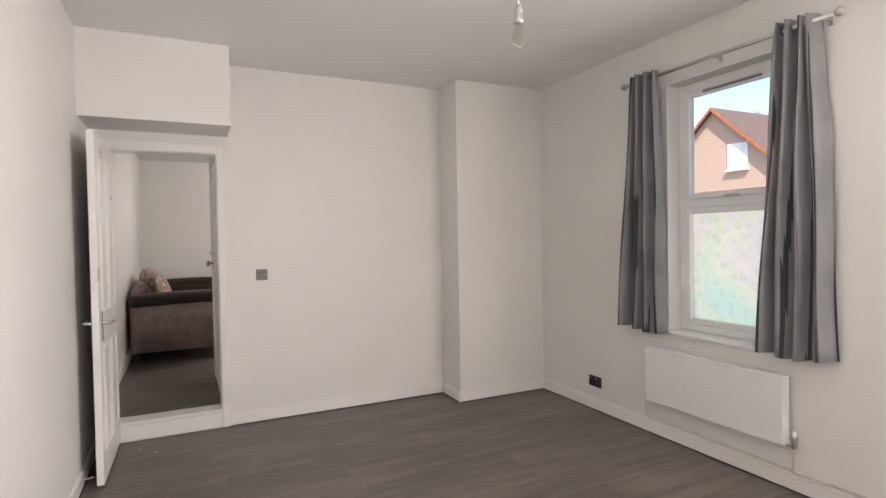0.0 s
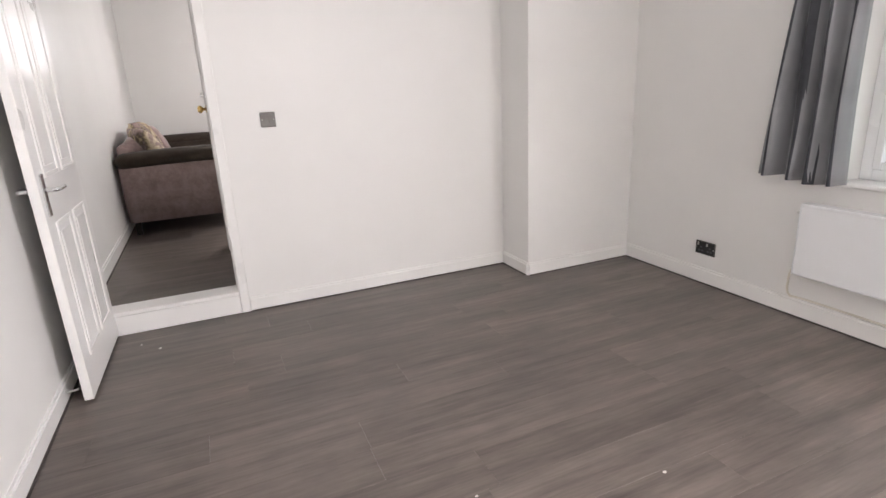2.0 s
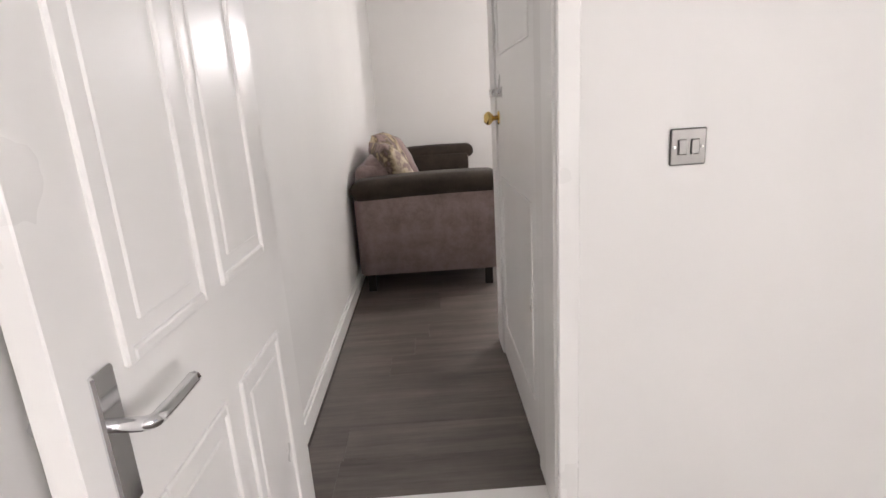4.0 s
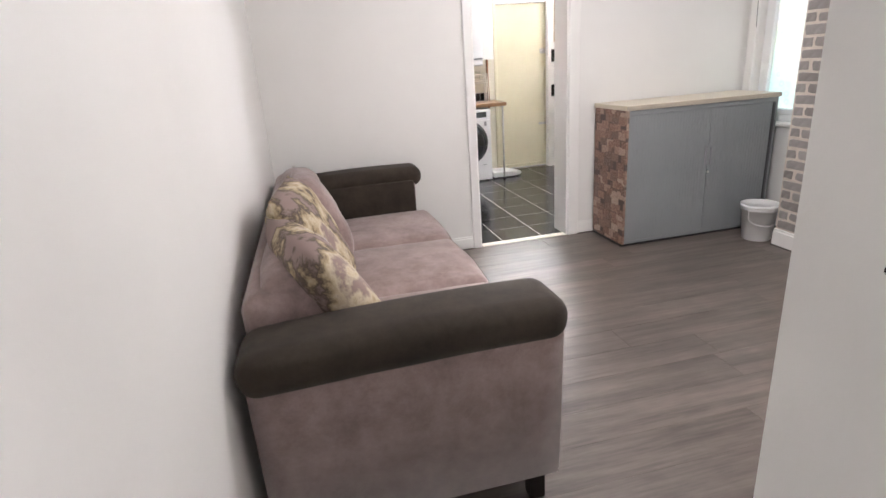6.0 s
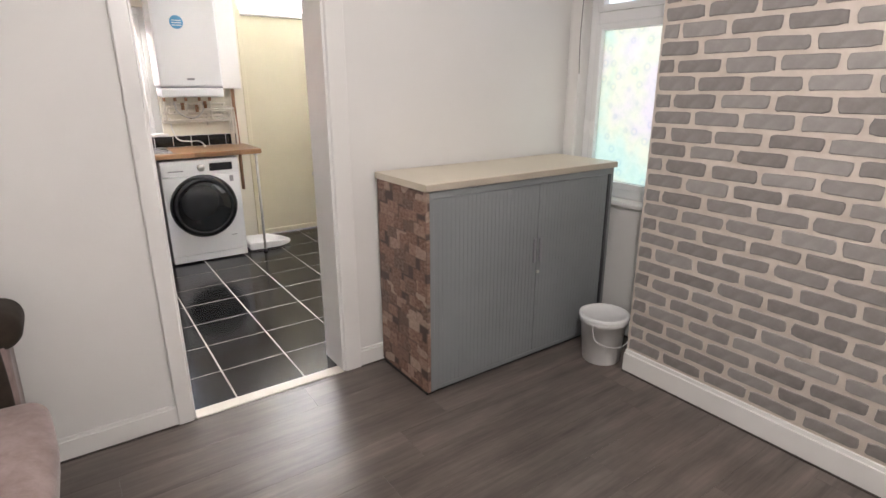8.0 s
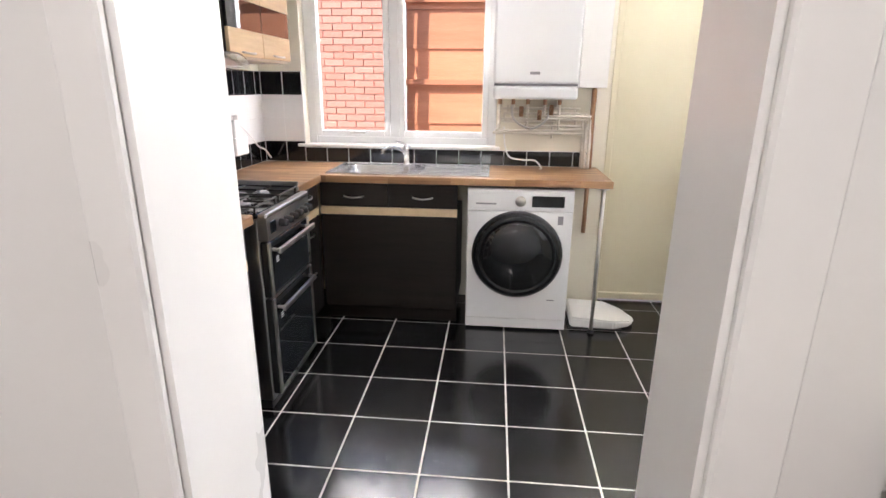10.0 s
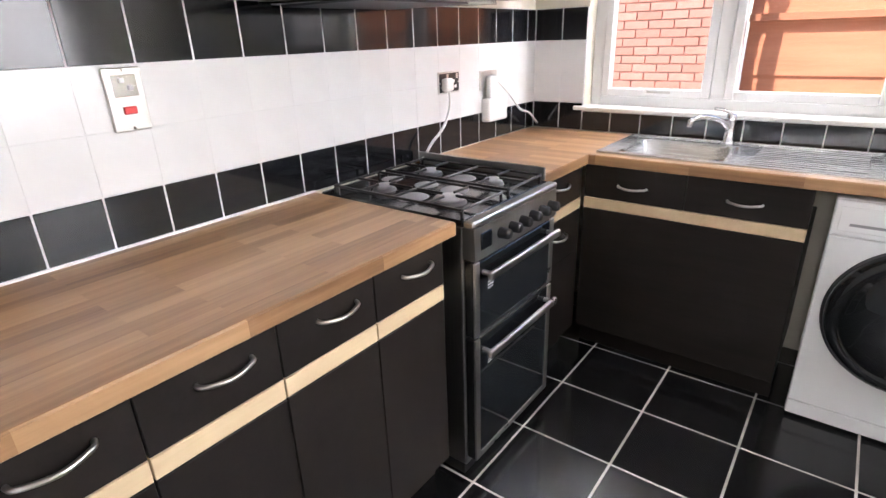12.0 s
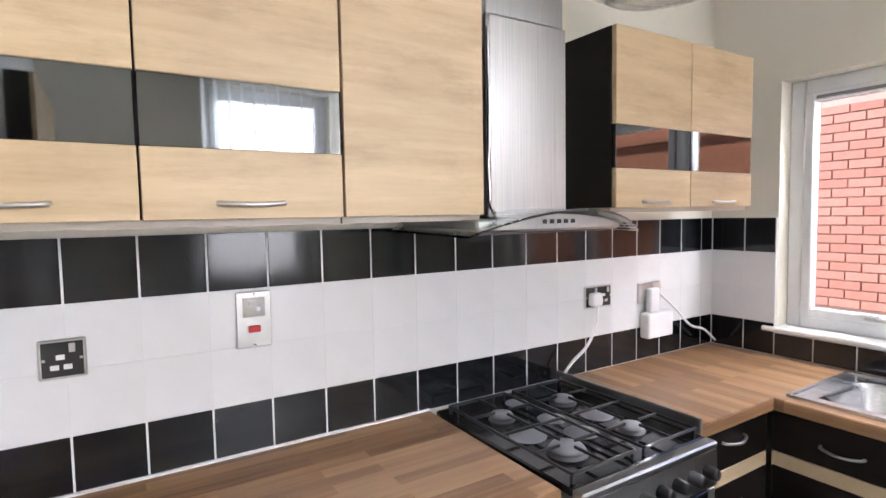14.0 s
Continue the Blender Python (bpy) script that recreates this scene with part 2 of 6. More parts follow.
def stone_print():
    """Printed stonework: irregular reddish and buff blocks with pale joints."""
    m = mat("stone_print", 0.6)
    v = coords(m, (1, 1, 1.7))
    vo = node(m, "ShaderNodeTexVoronoi", Scale=11.0, Randomness=0.75)
    vo.distance = "CHEBYCHEV"
    link(m, v, vo.inputs["Vector"])
    sep = m.node_tree.nodes.new("ShaderNodeSeparateColor")
    link(m, vo.outputs["Color"], sep.inputs[0])
    tone = ramp(m, sep.outputs[0], (0.0, (0.10, 0.055, 0.045)), (0.35, (0.20, 0.09, 0.06)), (0.7, (0.32, 0.18, 0.13)), (1.0, (0.55, 0.42, 0.33)))
    ed = ramp(m, vo.outputs["Distance"], (0.46, (0, 0, 0)), (0.62, (1, 1, 1)))
    n = noise_tex(m, v, 45, 5)
    tone = mixc(m, 0.35, tone, ramp(m, n, (0.3, (0.07, 0.04, 0.03)), (0.7, (0.55, 0.42, 0.34))))
    base(m, mixc(m, ed, tone, (0.09, 0.06, 0.05)))
    bump(m, n, 0.1, 0.002)
    return m

M["stone"] = stone_print()
M["grey_tambour"] = speckled("grey_tambour", (0.215, 0.23, 0.24), (0.245, 0.26, 0.27), 3, 0.38, 90, 0.03)
M["cab_top"] = speckled("cream_laminate", (0.66, 0.59, 0.47), (0.71, 0.64, 0.52), 3, 0.35, 90, 0.03)
M["cab_edge"] = speckled("grey_beige_edge", (0.40, 0.35, 0.29), (0.45, 0.40, 0.33), 3, 0.45, 90, 0.03)

def glass_mat(name, rough=0.0, tint=(1, 1, 1)):
    m = mat(name, rough, 0, tint)
    b = m.node_tree.nodes["Principled BSDF"]
    b.inputs["Transmission Weight"].default_value = 1
    b.inputs["IOR"].default_value = 1.1
    return m

M["glass"] = glass_mat("window_glass")
M["hood_glass"] = glass_mat("hood_glass", 0.02, (0.85, 0.93, 0.92))
M["hood_glass"].node_tree.nodes["Principled BSDF"].inputs["IOR"].default_value = 1.45
M["bulb"] = glass_mat("bulb_glass", 0.25, (0.95, 0.93, 0.9))

def patterned_film():
    """Frosted privacy film: milky sheet with pastel leaf motifs, letting daylight through."""
    m = glass_mat("patterned_film", 0.5)
    v = coords(m)
    vo = node(m, "ShaderNodeTexVoronoi", Scale=12.0, Randomness=0.8)
    link(m, v, vo.inputs["Vector"])
    fine = noise_tex(m, v, 26, 3, 0.6)
    big = noise_tex(m, v, 3.0, 3)
    tint = ramp(m, big, (0.36, (0.97, 0.88, 0.86)), (0.5, (0.98, 0.95, 0.78)), (0.64, (0.84, 0.94, 0.82)))
    leaf = ramp(m, vo.outputs["Distance"], (0.10, (0.97, 0.97, 0.92)), (0.20, (0.66, 0.74, 0.84)), (0.30, (0.95, 0.97, 0.97)), (0.42, (1, 1, 1)))
    col = mixc(m, 0.4, tint, leaf, "MULTIPLY")
    col = mixc(m, 0.2, col, ramp(m, fine, (0.4, (0.70, 0.82, 0.76)), (0.55, (1, 1, 1))), "MULTIPLY")
    base(m, col)
    bump(m, fine, 0.15, 0.003)
    tr = node(m, "ShaderNodeBsdfTranslucent")
    link(m, col, tr.inputs["Color"])
    mx = node(m, "ShaderNodeMixShader")
    mx.inputs[0].default_value = 0.72
    out = m.node_tree.nodes["Material Output"]
    link(m, m.node_tree.nodes["Principled BSDF"].outputs[0], mx.inputs[1])
    link(m, tr.outputs[0], mx.inputs[2])
    link(m, mx.outputs[0], out.inputs["Surface"])
    return m

M["film"] = patterned_film()
M["slat"] = speckled("blind_fabric", (0.70, 0.70, 0.70), (0.78, 0.78, 0.78), 5, 0.7, 200, 0.1)

def outdoor_brick(name, c1, c2, mortar, axis):
    m = mat(name, 0.85)
    v = coords(m)
    if axis == "x":
        mp = node(m, "ShaderNodeMapping")
        mp.inputs["Rotation"].default_value = (radians(90), 0, radians(90))
    else:
        mp = node(m, "ShaderNodeMapping")
        mp.inputs["Rotation"].default_value = (radians(90), 0, 0)
    link(m, v, mp.inputs["Vector"])
    br = node(m, "ShaderNodeTexBrick", Scale=1.0, Mortar_Size=0.006, Brick_Width=0.225, Row_Height=0.075)
    br.inputs["Color1"].default_value = (*c1, 1)
    br.inputs["Color2"].default_value = (*c2, 1)
    br.inputs["Mortar"].default_value = (*mortar, 1)
    link(m, mp.outputs["Vector"], br.inputs["Vector"])
    n = noise_tex(m, v, 8, 5)
    base(m, mixc(m, 0.2, br.outputs["Color"], ramp(m, n, (0.3, c1), (0.7, c2))))
    bump(m, n, 0.2, 0.004)
    return m

M["house_brick"] = outdoor_brick("orange_house_brick", (0.40, 0.105, 0.028), (0.48, 0.15, 0.05), (0.50, 0.40, 0.32), "x")


def yard_brick():
    m = mat("pink_yard_brick", 0.85)
    info = m.node_tree.nodes.new("ShaderNodeObjectInfo")
    n = noise_tex(m, coords(m), 30, 5)
    c = ramp(m, info.outputs["Random"], (0.0, (0.42, 0.17, 0.12)), (1.0, (0.52, 0.24, 0.18)))
    base(m, mixc(m, 0.25, c, ramp(m, n, (0.3, (0.34, 0.13, 0.09)), (0.7, (0.58, 0.30, 0.23)))))
    bump(m, n, 0.25, 0.003)
    return m


M["yard_brick"] = yard_brick()
M["mortar_out"] = speckled("outdoor_mortar", (0.46, 0.30, 0.24), (0.54, 0.38, 0.31), 9, 0.9, 150, 0.3)
M["roof"] = speckled("roof_tiles", (0.10, 0.07, 0.06), (0.16, 0.11, 0.09), 6, 0.85, 40, 0.5)
M["fence"] = wood("fence_boards", (0.40, 0.14, 0.065), (0.54, 0.23, 0.12), 0.75, 0, 0.8, 0.15)
M["drain"] = mat("drainpipe", 0.4, 0, (0.05, 0.05, 0.055))
M["paving"] = speckled("paving", (0.22, 0.21, 0.19), (0.30, 0.28, 0.26), 2.5, 0.9, 60, 0.4)
M["leaf"] = speckled("hedge_leaf", (0.06, 0.10, 0.03), (0.12, 0.16, 0.05), 12, 0.5, 60, 0.1)
M["bark"] = speckled("bark", (0.10, 0.07, 0.05), (0.16, 0.12, 0.09), 12, 0.9, 60, 0.5)
M["wire"] = mat("white_cable", 0.45, 0, (0.75, 0.75, 0.74))
M["pipe"] = speckled("painted_pipe", (0.66, 0.62, 0.54), (0.74, 0.70, 0.62), 9, 0.4, 40, 0.1)
M["copper"] = speckled("tarnished_copper", (0.30, 0.17, 0.10), (0.40, 0.24, 0.15), 9, 0.4, 40, 0.1, 1)
M["debris"] = mat("plaster_crumb", 0.9, 0, (0.7, 0.68, 0.65))


# ---- building helpers ----
ORIGIN = {}


def thing(name, at, label, category, group="", kind="", shift=(0, 0, 0)):
    """An Empty that parents its parts; shift carries the whole thing along."""
    ob = new(name)
    ob.location = Vector(at) + Vector(shift)
    ORIGIN[ob.name] = Vector(at)
    return tagged(ob, label, category, group, kind)


def part(name, bm, material, parent=None, label="", smooth=False):
    """Links a bmesh, given in world metres, as one mesh under a thing or part."""
    mesh = bpy.data.meshes.new(name)
    if parent is not None:
        o = ORIGIN[parent.name]
        bmesh.ops.translate(bm, verts=bm.verts, vec=-o)
    if smooth:
        for f in bm.faces:
            f.smooth = True
    bm.to_mesh(mesh)
    bm.free()
    mesh.materials.append(material)
    ob = new(name, mesh)
    if parent is not None:
        ob.parent = parent
        ORIGIN[ob.name] = ORIGIN[parent.name]
    if label:
        ob["label"] = label
    return ob


def struct(name, bm, material, label, category):
    ob = part(name, bm, material)
    ORIGIN[ob.name] = Vector((0, 0, 0))
    return tagged(ob, label, category, kind="structure")


def add_box(bm, a, b, bevel=0.0, seg=1):
    a, b = Vector(a), Vector(b)
    lo = Vector([min(p, q) for p, q in zip(a, b)])
    hi = Vector([max(p, q) for p, q in zip(a, b)])
    r = bmesh.ops.create_cube(bm, size=1, matrix=Matrix.LocRotScale((lo + hi) / 2, None, hi - lo))
    if bevel:
        es = list({e for v in r["verts"] for e in v.link_edges})
        bmesh.ops.bevel(bm, geom=es, offset=bevel, segments=seg, affect="EDGES", profile=0.5)
    return bm


def box(a, b, bevel=0.0, seg=1):
    return add_box(bmesh.new(), a, b, bevel, seg)


def add_cyl(bm, p, q, r, r2=None, n=20):
    p, q = Vector(p), Vector(q)
    d = q - p
    m = Matrix.Translation((p + q) / 2) @ d.to_track_quat("Z", "Y").to_matrix().to_4x4()
    bmesh.ops.create_cone(bm, cap_ends=True, segments=n, radius1=r, radius2=r if r2 is None else r2, depth=d.length, matrix=m)
    return bm


def cyl(p, q, r, r2=None, n=20):
    return add_cyl(bmesh.new(), p, q, r, r2, n)


def add_tube(bm, pts, r, n=8):
    """A round bar swept along a smooth line through pts."""
    P = [Vector(p) for p in pts]
    line = []
    for i in range(len(P) - 1):
        a, b, c, d = P[max(i - 1, 0)], P[i], P[i + 1], P[min(i + 2, len(P) - 1)]
        for k in range(6):
            t = k / 6
            line.append(0.5 * (2 * b + (c - a) * t + (2 * a - 5 * b + 4 * c - d) * t * t + (3 * b - a - 3 * c + d) * t ** 3))
    line.append(P[-1])
    rings = []
    for i, p in enumerate(line):
        d = line[min(i + 1, len(line) - 1)] - line[max(i - 1, 0)]
        q = d.to_track_quat("Z", "Y")
        rings.append([bm.verts.new(p + q @ Vector((r * math.cos(2 * math.pi * k / n), r * math.sin(2 * math.pi * k / n), 0))) for k in range(n)])
    for a, b in zip(rings, rings[1:]):
        for k in range(n):
            bm.faces.new((a[k], a[(k + 1) % n], b[(k + 1) % n], b[k]))
    bm.faces.new(rings[0][::-1]), bm.faces.new(rings[-1])
    return bm


def tube(pts, r, n=8):
    return add_tube(bmesh.new(), pts, r, n)


def extrude_profile(pts, axis, a, b):
    """A closed outline in the plane across axis, drawn out from a to b. Outline coordinates follow the other axes in order."""
    bm = bmesh.new()

    def at(p, w):
        c = list(p)
        c.insert(axis, w)
        return c
    lo = [bm.verts.new(at(p, a)) for p in pts]
    hi = [bm.verts.new(at(p, b)) for p in pts]
    n = len(pts)
    for k in range(n):
        bm.faces.new((lo[k], lo[(k + 1) % n], hi[(k + 1) % n], hi[k]))
    bm.faces.new(lo[::-1]), bm.faces.new(hi)
    bmesh.ops.recalc_face_normals(bm, faces=bm.faces)
    return bm


def lathe(profile, centre, axis="z", n=28):
    """Turns (radius, height) pairs about an axis through centre."""
    bm = bmesh.new()
    rings = []
    for r, h in profile:
        ring = []
        for k in range(n):
            a = 2 * math.pi * k / n
            c, s = r * math.cos(a), r * math.sin(a)
            v = {"z": (c, s, h), "y": (c, h, s), "x": (h, c, s)}[axis]
            ring.append(bm.verts.new(Vector(centre) + Vector(v)))
        rings.append(ring)
    for a, b in zip(rings, rings[1:]):
        for k in range(n):
            bm.faces.new((a[k], a[(k + 1) % n], b[(k + 1) % n], b[k]))
    bmesh.ops.remove_doubles(bm, verts=bm.verts, dist=1e-5)
    bmesh.ops.recalc_face_normals(bm, faces=bm.faces)
    return bm


def wall_mesh(axis, lo, hi, a, b, z0, z1, holes=()):
    """A wall lo..hi thick across axis (0: x, 1: y), from a to b, with openings (a, b, z0, z1) through it."""
    bm = bmesh.new()
    us = sorted({a, b, *[h[0] for h in holes], *[h[1] for h in holes]})
    for u0, u1 in zip(us, us[1:]):
        gaps = sorted((h[2], h[3]) for h in holes if h[0] <= u0 + 1e-6 and h[1] >= u1 - 1e-6)
        z = z0
        for g0, g1 in gaps + [(z1, z1)]:
            if g0 > z + 1e-6:
                if axis == 0:
                    add_box(bm, (lo, u0, z), (hi, u1, g0))
                else:
                    add_box(bm, (u0, lo, z), (u1, hi, g0))
            z = g1
    return bm


def wall(name, *args, material="wall", label="white painted plaster wall"):
    return struct(name, wall_mesh(*args), M[material], label, "wall")


# ---- structure: sizes ----
XL = 0.03            # the long party wall
F1 = -0.14           # floor of the front room
YD = 0.71            # front room's wall with the door
XW = 3.615           # front room's window wall
YK = 5.30            # wall between living room and kitchen
XB = 3.463           # face of the chimney breast
XA = 3.80            # wall of the alcoves
KX, KY, KR = 0.41, 8.19, 3.60   # kitchen: cooker wall, window wall, far side wall

wall("wall_party", 0, XL - 0.15, XL, -4.95, YK, F1, 2.75)
wall("wall_front_room_door", 1, YD, YD + 0.12, XL, XW, F1, 2.75, [(0.12, 0.855, F1, 1.965)])
wall("wall_front_room_back", 1, -4.95, -4.80, XL, XW, F1, 2.75)
wall("wall_front_room_window", 0, XW, XW + 0.25, -4.95, YD + 0.12, F1, 2.75, [(-1.83, -1.075, 0.62, 2.30), (-4.25, -3.25, 0.65, 2.37)])
struct("wall_pier", box((2.735, 0.368, F1), (XW, YD, 2.64)), M["wall"], "white painted wall pier in the corner", "wall")
struct("wall_bulkhead", box((XL, 0.27, 2.09), (0.925, YD, 2.64)), M["wall"], "white boxed bulkhead above the doorway", "bulkhead")
struct("ceiling_front_room", box((XL, -4.8, 2.64), (XW, YD, 2.75)), M["ceil"], "white painted plaster ceiling", "ceiling")
wall("wall_passage", 0, 0.841, 0.901, YD + 0.12, 1.91, 0, 2.5, [(0.93, 1.755, 0.0, 1.98)])
wall("wall_cupboard_back", 0, 1.50, 1.55, YD + 0.12, 1.85, 0, 2.5)
wall("wall_living_near", 1, 1.85, 1.91, 0.915, XA + 0.2, 0, 2.5)
struct("ceiling_living", box((XL, YD + 0.12, 2.5), (XA + 0.2, YK, 2.56)), M["ceil"], "white painted ceiling", "ceiling")
wall("wall_living_kitchen", 1, YK, YK + 0.20, XL - 0.15, XA + 0.2, 0, 2.62, [(1.5, 2.25, 0.0, 2.04)])
struct("wall_chimney_breast", box((XB, 2.79, 0), (XA, 4.46, 2.5)), M["mortar"], "chimney breast papered with grey brick pattern", "wall")
wall("wall_alcove_window", 0, XA, XA + 0.2, 4.46, YK, 0, 2.5, [(4.55, 5.20, 0.80, 2.25)])
wall("wall_alcove_door", 0, XA - 0.1, XA + 0.02, 1.91, 2.79, 0, 2.5, [(1.99, 2.775, 0.0, 2.02)])
wall("wall_kitchen_cooker", 0, KX - 0.15, KX, YK + 0.20, KY + 0.25, 0, 2.62, material="kwall", label="cream painted kitchen wall")
wall("wall_kitchen_window", 1, KY, KY + 0.25, KX, KR + 0.2, 0, 2.62, [(0.70, 1.96, 1.03, 2.05), (2.66, 3.42, 0.0, 2.42)], material="kwall", label="cream painted kitchen wall")
wall("wall_kitchen_side", 0, KR, KR + 0.2, YK + 0.20, KY, 0, 2.62, [(6.40, 7.30, 1.0, 2.45)], material="kwall", label="cream painted kitchen wall")
struct("ceiling_kitchen", box((KX - 0.15, YK + 0.20, 2.56), (KR + 0.2, KY + 0.25, 2.66)), M["ceil"], "white painted kitchen ceiling", "ceiling")

# floors: bearing slabs, boards and tiles come at the end
floor_front = struct("floor_front_room", box((XL - 0.1, -4.9, F1 - 0.1), (XW + 0.1, YD + 0.02, F1 - 0.012)), M["plank_gap"], "dark grey oak laminate floor", "floor")
floor_living = struct("floor_living_room", box((XL - 0.1, YD + 0.13, -0.2), (XA + 0.2, YK + 0.0, -0.012)), M["plank_gap"], "dark grey oak laminate floor", "floor")
floor_kitchen = struct("floor_kitchen", box((KX - 0.1, YK + 0.06, -0.2), (KR + 0.1, KY + 0.02, -0.0015)), M["grout"], "black floor tiles with pale grout", "floor")

# porch beyond the alcove door
wall("wall_porch_side", 1, 2.80, 2.90, XA + 0.02, 5.2, 0, 2.5)
wall("wall_porch_near", 1, 1.80, 1.90, XA + 0.2, 5.2, 0, 2.5)
wall("wall_porch_front", 0, 5.2, 5.3, 1.80, 2.90, 0, 2.5, [(1.95, 2.75, 0.1, 2.3)])
struct("ceiling_porch", box((XA, 1.80, 2.5), (5.3, 2.90, 2.56)), M["ceil"], "white porch ceiling", "ceiling")
struct("floor_porch", box((XA + 0.21, 1.85, -0.2), (5.25, 2.85, 0)), M["plank_gap"], "dark porch floor", "floor")


# ---- baseboards ----
def baseboard(name, a, b, z, h, out, t=0.016):
    """Along a line a-b on the floor at z; out is the side it stands out to."""
    (ax, ay), (bx, by) = a, b
    bm = bmesh.new()
    add_box(bm, (ax, ay, z), (bx + out[0] * t, by + out[1] * t, z + h * 0.86))
    add_box(bm, (ax, ay, z + h * 0.86), (bx + out[0] * t * 0.55, by + out[1] * t * 0.55, z + h))
    ob = struct(name, bm, M["gloss"], "white gloss painted skirting board", "baseboard")
    bead = box((ax + out[0] * t, ay + out[1] * t, z + 0.0005), (bx + out[0] * (t + 0.007), by + out[1] * (t + 0.007), z + 0.007))
    part("floor_bead", bead, M["plank_gap"], ob, "dark brown bead at the floor")
    return ob


for k, (a, b, z, h, out) in enumerate([
    ((0.905, YD), (2.735, YD), F1, 0.09, (0, -1)), ((2.735, 0.368), (2.735, YD), F1, 0.09, (-1, 0)),
    ((2.735, 0.368), (XW, 0.368), F1, 0.09, (0, -1)), ((XW, -4.8), (XW, 0.368), F1, 0.10, (-1, 0)),
    ((XL, -4.8), (XL, YD), F1, 0.09, (1, 0)), ((XL, YD + 0.14), (XL, YK), 0, 0.10, (1, 0)),
    ((XL, YK), (1.44, YK), 0, 0.10, (0, -1)), ((2.335, YK), (XA, YK), 0, 0.10, (0, -1)),
    ((XB, 2.79), (XB, 4.46), 0, 0.12, (-1, 0)), ((XB, 4.46), (XA, 4.46), 0, 0.10, (0, 1)),
    ((XA, 4.46), (XA, YK), 0, 0.10, (-1, 0)), ((0.915, 1.91), (XA - 0.1, 1.91), 0, 0.10, (0, 1)),
    ((3.46, KY), (KR, KY), 0, 0.08, (0, -1)),
]):
    baseboard(f"baseboard_{k + 1}", a, b, z, h, out, 0.022 if k == 8 else 0.016)


# ---- doors and frames ----
def architrave(name, bm, label="white gloss painted door frame"):
    return struct(name, bm, M["gloss"], label, "door frame")


bm = bmesh.new()   # front room doorway: lining, surround and raised sill
for x0, x1 in ((0.095, 0.13), (0.845, 0.90)):
    add_box(bm, (x0, YD - 0.018, F1), (x1, YD - 0.0005, 2.02), 0.004)
add_box(bm, (0.1305, YD - 0.018, 1.955), (0.8445, YD - 0.0005, 2.02), 0.004)
add_box(bm, (0.121, YD, 0.005), (0.135, YD + 0.12, 1.95))
add_box(bm, (0.838, YD, 0.005), (0.853, YD + 0.12, 1.95))
add_box(bm, (0.121, YD, 1.95), (0.853, YD + 0.12, 1.964))
architrave("trim_front_door_frame", bm)
bm = bmesh.new()
add_box(bm, (0.131, YD - 0.012, F1), (0.8445, YD + 0.11, -0.022), 0.004)
add_box(bm, (0.131, YD - 0.022, -0.018), (0.8445, YD + 0.13, 0.004), 0.004)
struct("trim_front_door_step", bm, M["gloss"], "worn white painted wooden threshold step", "threshold")

bm = bmesh.new()   # kitchen opening
for x0, x1 in ((1.44, 1.505), (2.245, 2.335)):
    add_box(bm, (x0, YK - 0.02, 0), (x1, YK - 0.0005, 2.09), 0.005)
add_box(bm, (1.5055, YK - 0.02, 2.035), (2.2445, YK - 0.0005, 2.09), 0.005)
add_box(bm, (1.5005, YK, 0), (1.515, YK + 0.215, 2.03))
add_box(bm, (2.235, YK, 0), (2.2495, YK + 0.215, 2.03))
add_box(bm, (1.5005, YK, 2.03), (2.2495, YK + 0.215, 2.039))
add_box(bm, (1.43, YK + 0.2005, 0), (1.5, YK + 0.282, 2.09), 0.004)
add_box(bm, (2.25, YK + 0.2005, 0), (2.31, YK + 0.22, 2.09), 0.004)
architrave("trim_kitchen_opening", bm)
struct("trim_threshold_strip", box((1.515, YK - 0.012, -0.012), (2.235, YK + 0.06, 0.006), 0.003), M["pipe"], "worn metal threshold strip", "threshold")


def panel_door(name, w, h, t, label, columns, rows, material, side=(1, 1)):
    """A door with raised panels, hinged at its origin, running along +y with its faces across x. Local coordinates."""
    d = thing(name, (0, 0, 0), label, "door")
    bm = box((-t / 2, 0, 0), (t / 2, w, h), 0.002)
    part("door_leaf", bm, material, d)
    for y0, y1 in columns:
        for z0, z1 in rows:
            for s in (-1, 1):
                x = s * t / 2
                b2 = bmesh.new()   # moulding ring and raised field
                m = 0.018
                add_box(b2, (x - 0.004 * s, y0, z0), (x + 0.007 * s, y0 + m, z1), 0.003)
                add_box(b2, (x - 0.004 * s, y1 - m, z0), (x + 0.007 * s, y1, z1), 0.003)
                add_box(b2, (x - 0.004 * s, y0 + m, z0), (x + 0.007 * s, y1 - m, z0 + m), 0.003)
                add_box(b2, (x - 0.004 * s, y0 + m, z1 - m), (x + 0.007 * s, y1 - m, z1), 0.003)
                add_box(b2, (x - 0.002 * s, y0 + 0.045, z0 + 0.045), (x + 0.004 * s, y1 - 0.045, z1 - 0.045), 0.003)
                part("panel", b2, material, d)
    return d


def lever_handle(d, y, z, t, metal, toward=-1, long=0.18):
    for s in (-1, 1):
        x = s * t / 2
        plate = part("handle_plate", box((x, y - 0.02, z - long / 2), (x + s * 0.008, y + 0.02, z + long / 2), 0.003), metal, d, "metal lever handle on a back plate")
        part("lever", tube([(x, y, z + 0.02), (x + s * 0.045, y, z + 0.02), (x + s * 0.052, y + toward * 0.03, z + 0.02), (x + s * 0.05, y + toward * 0.11, z + 0.018)], 0.009), metal, plate, smooth=True)


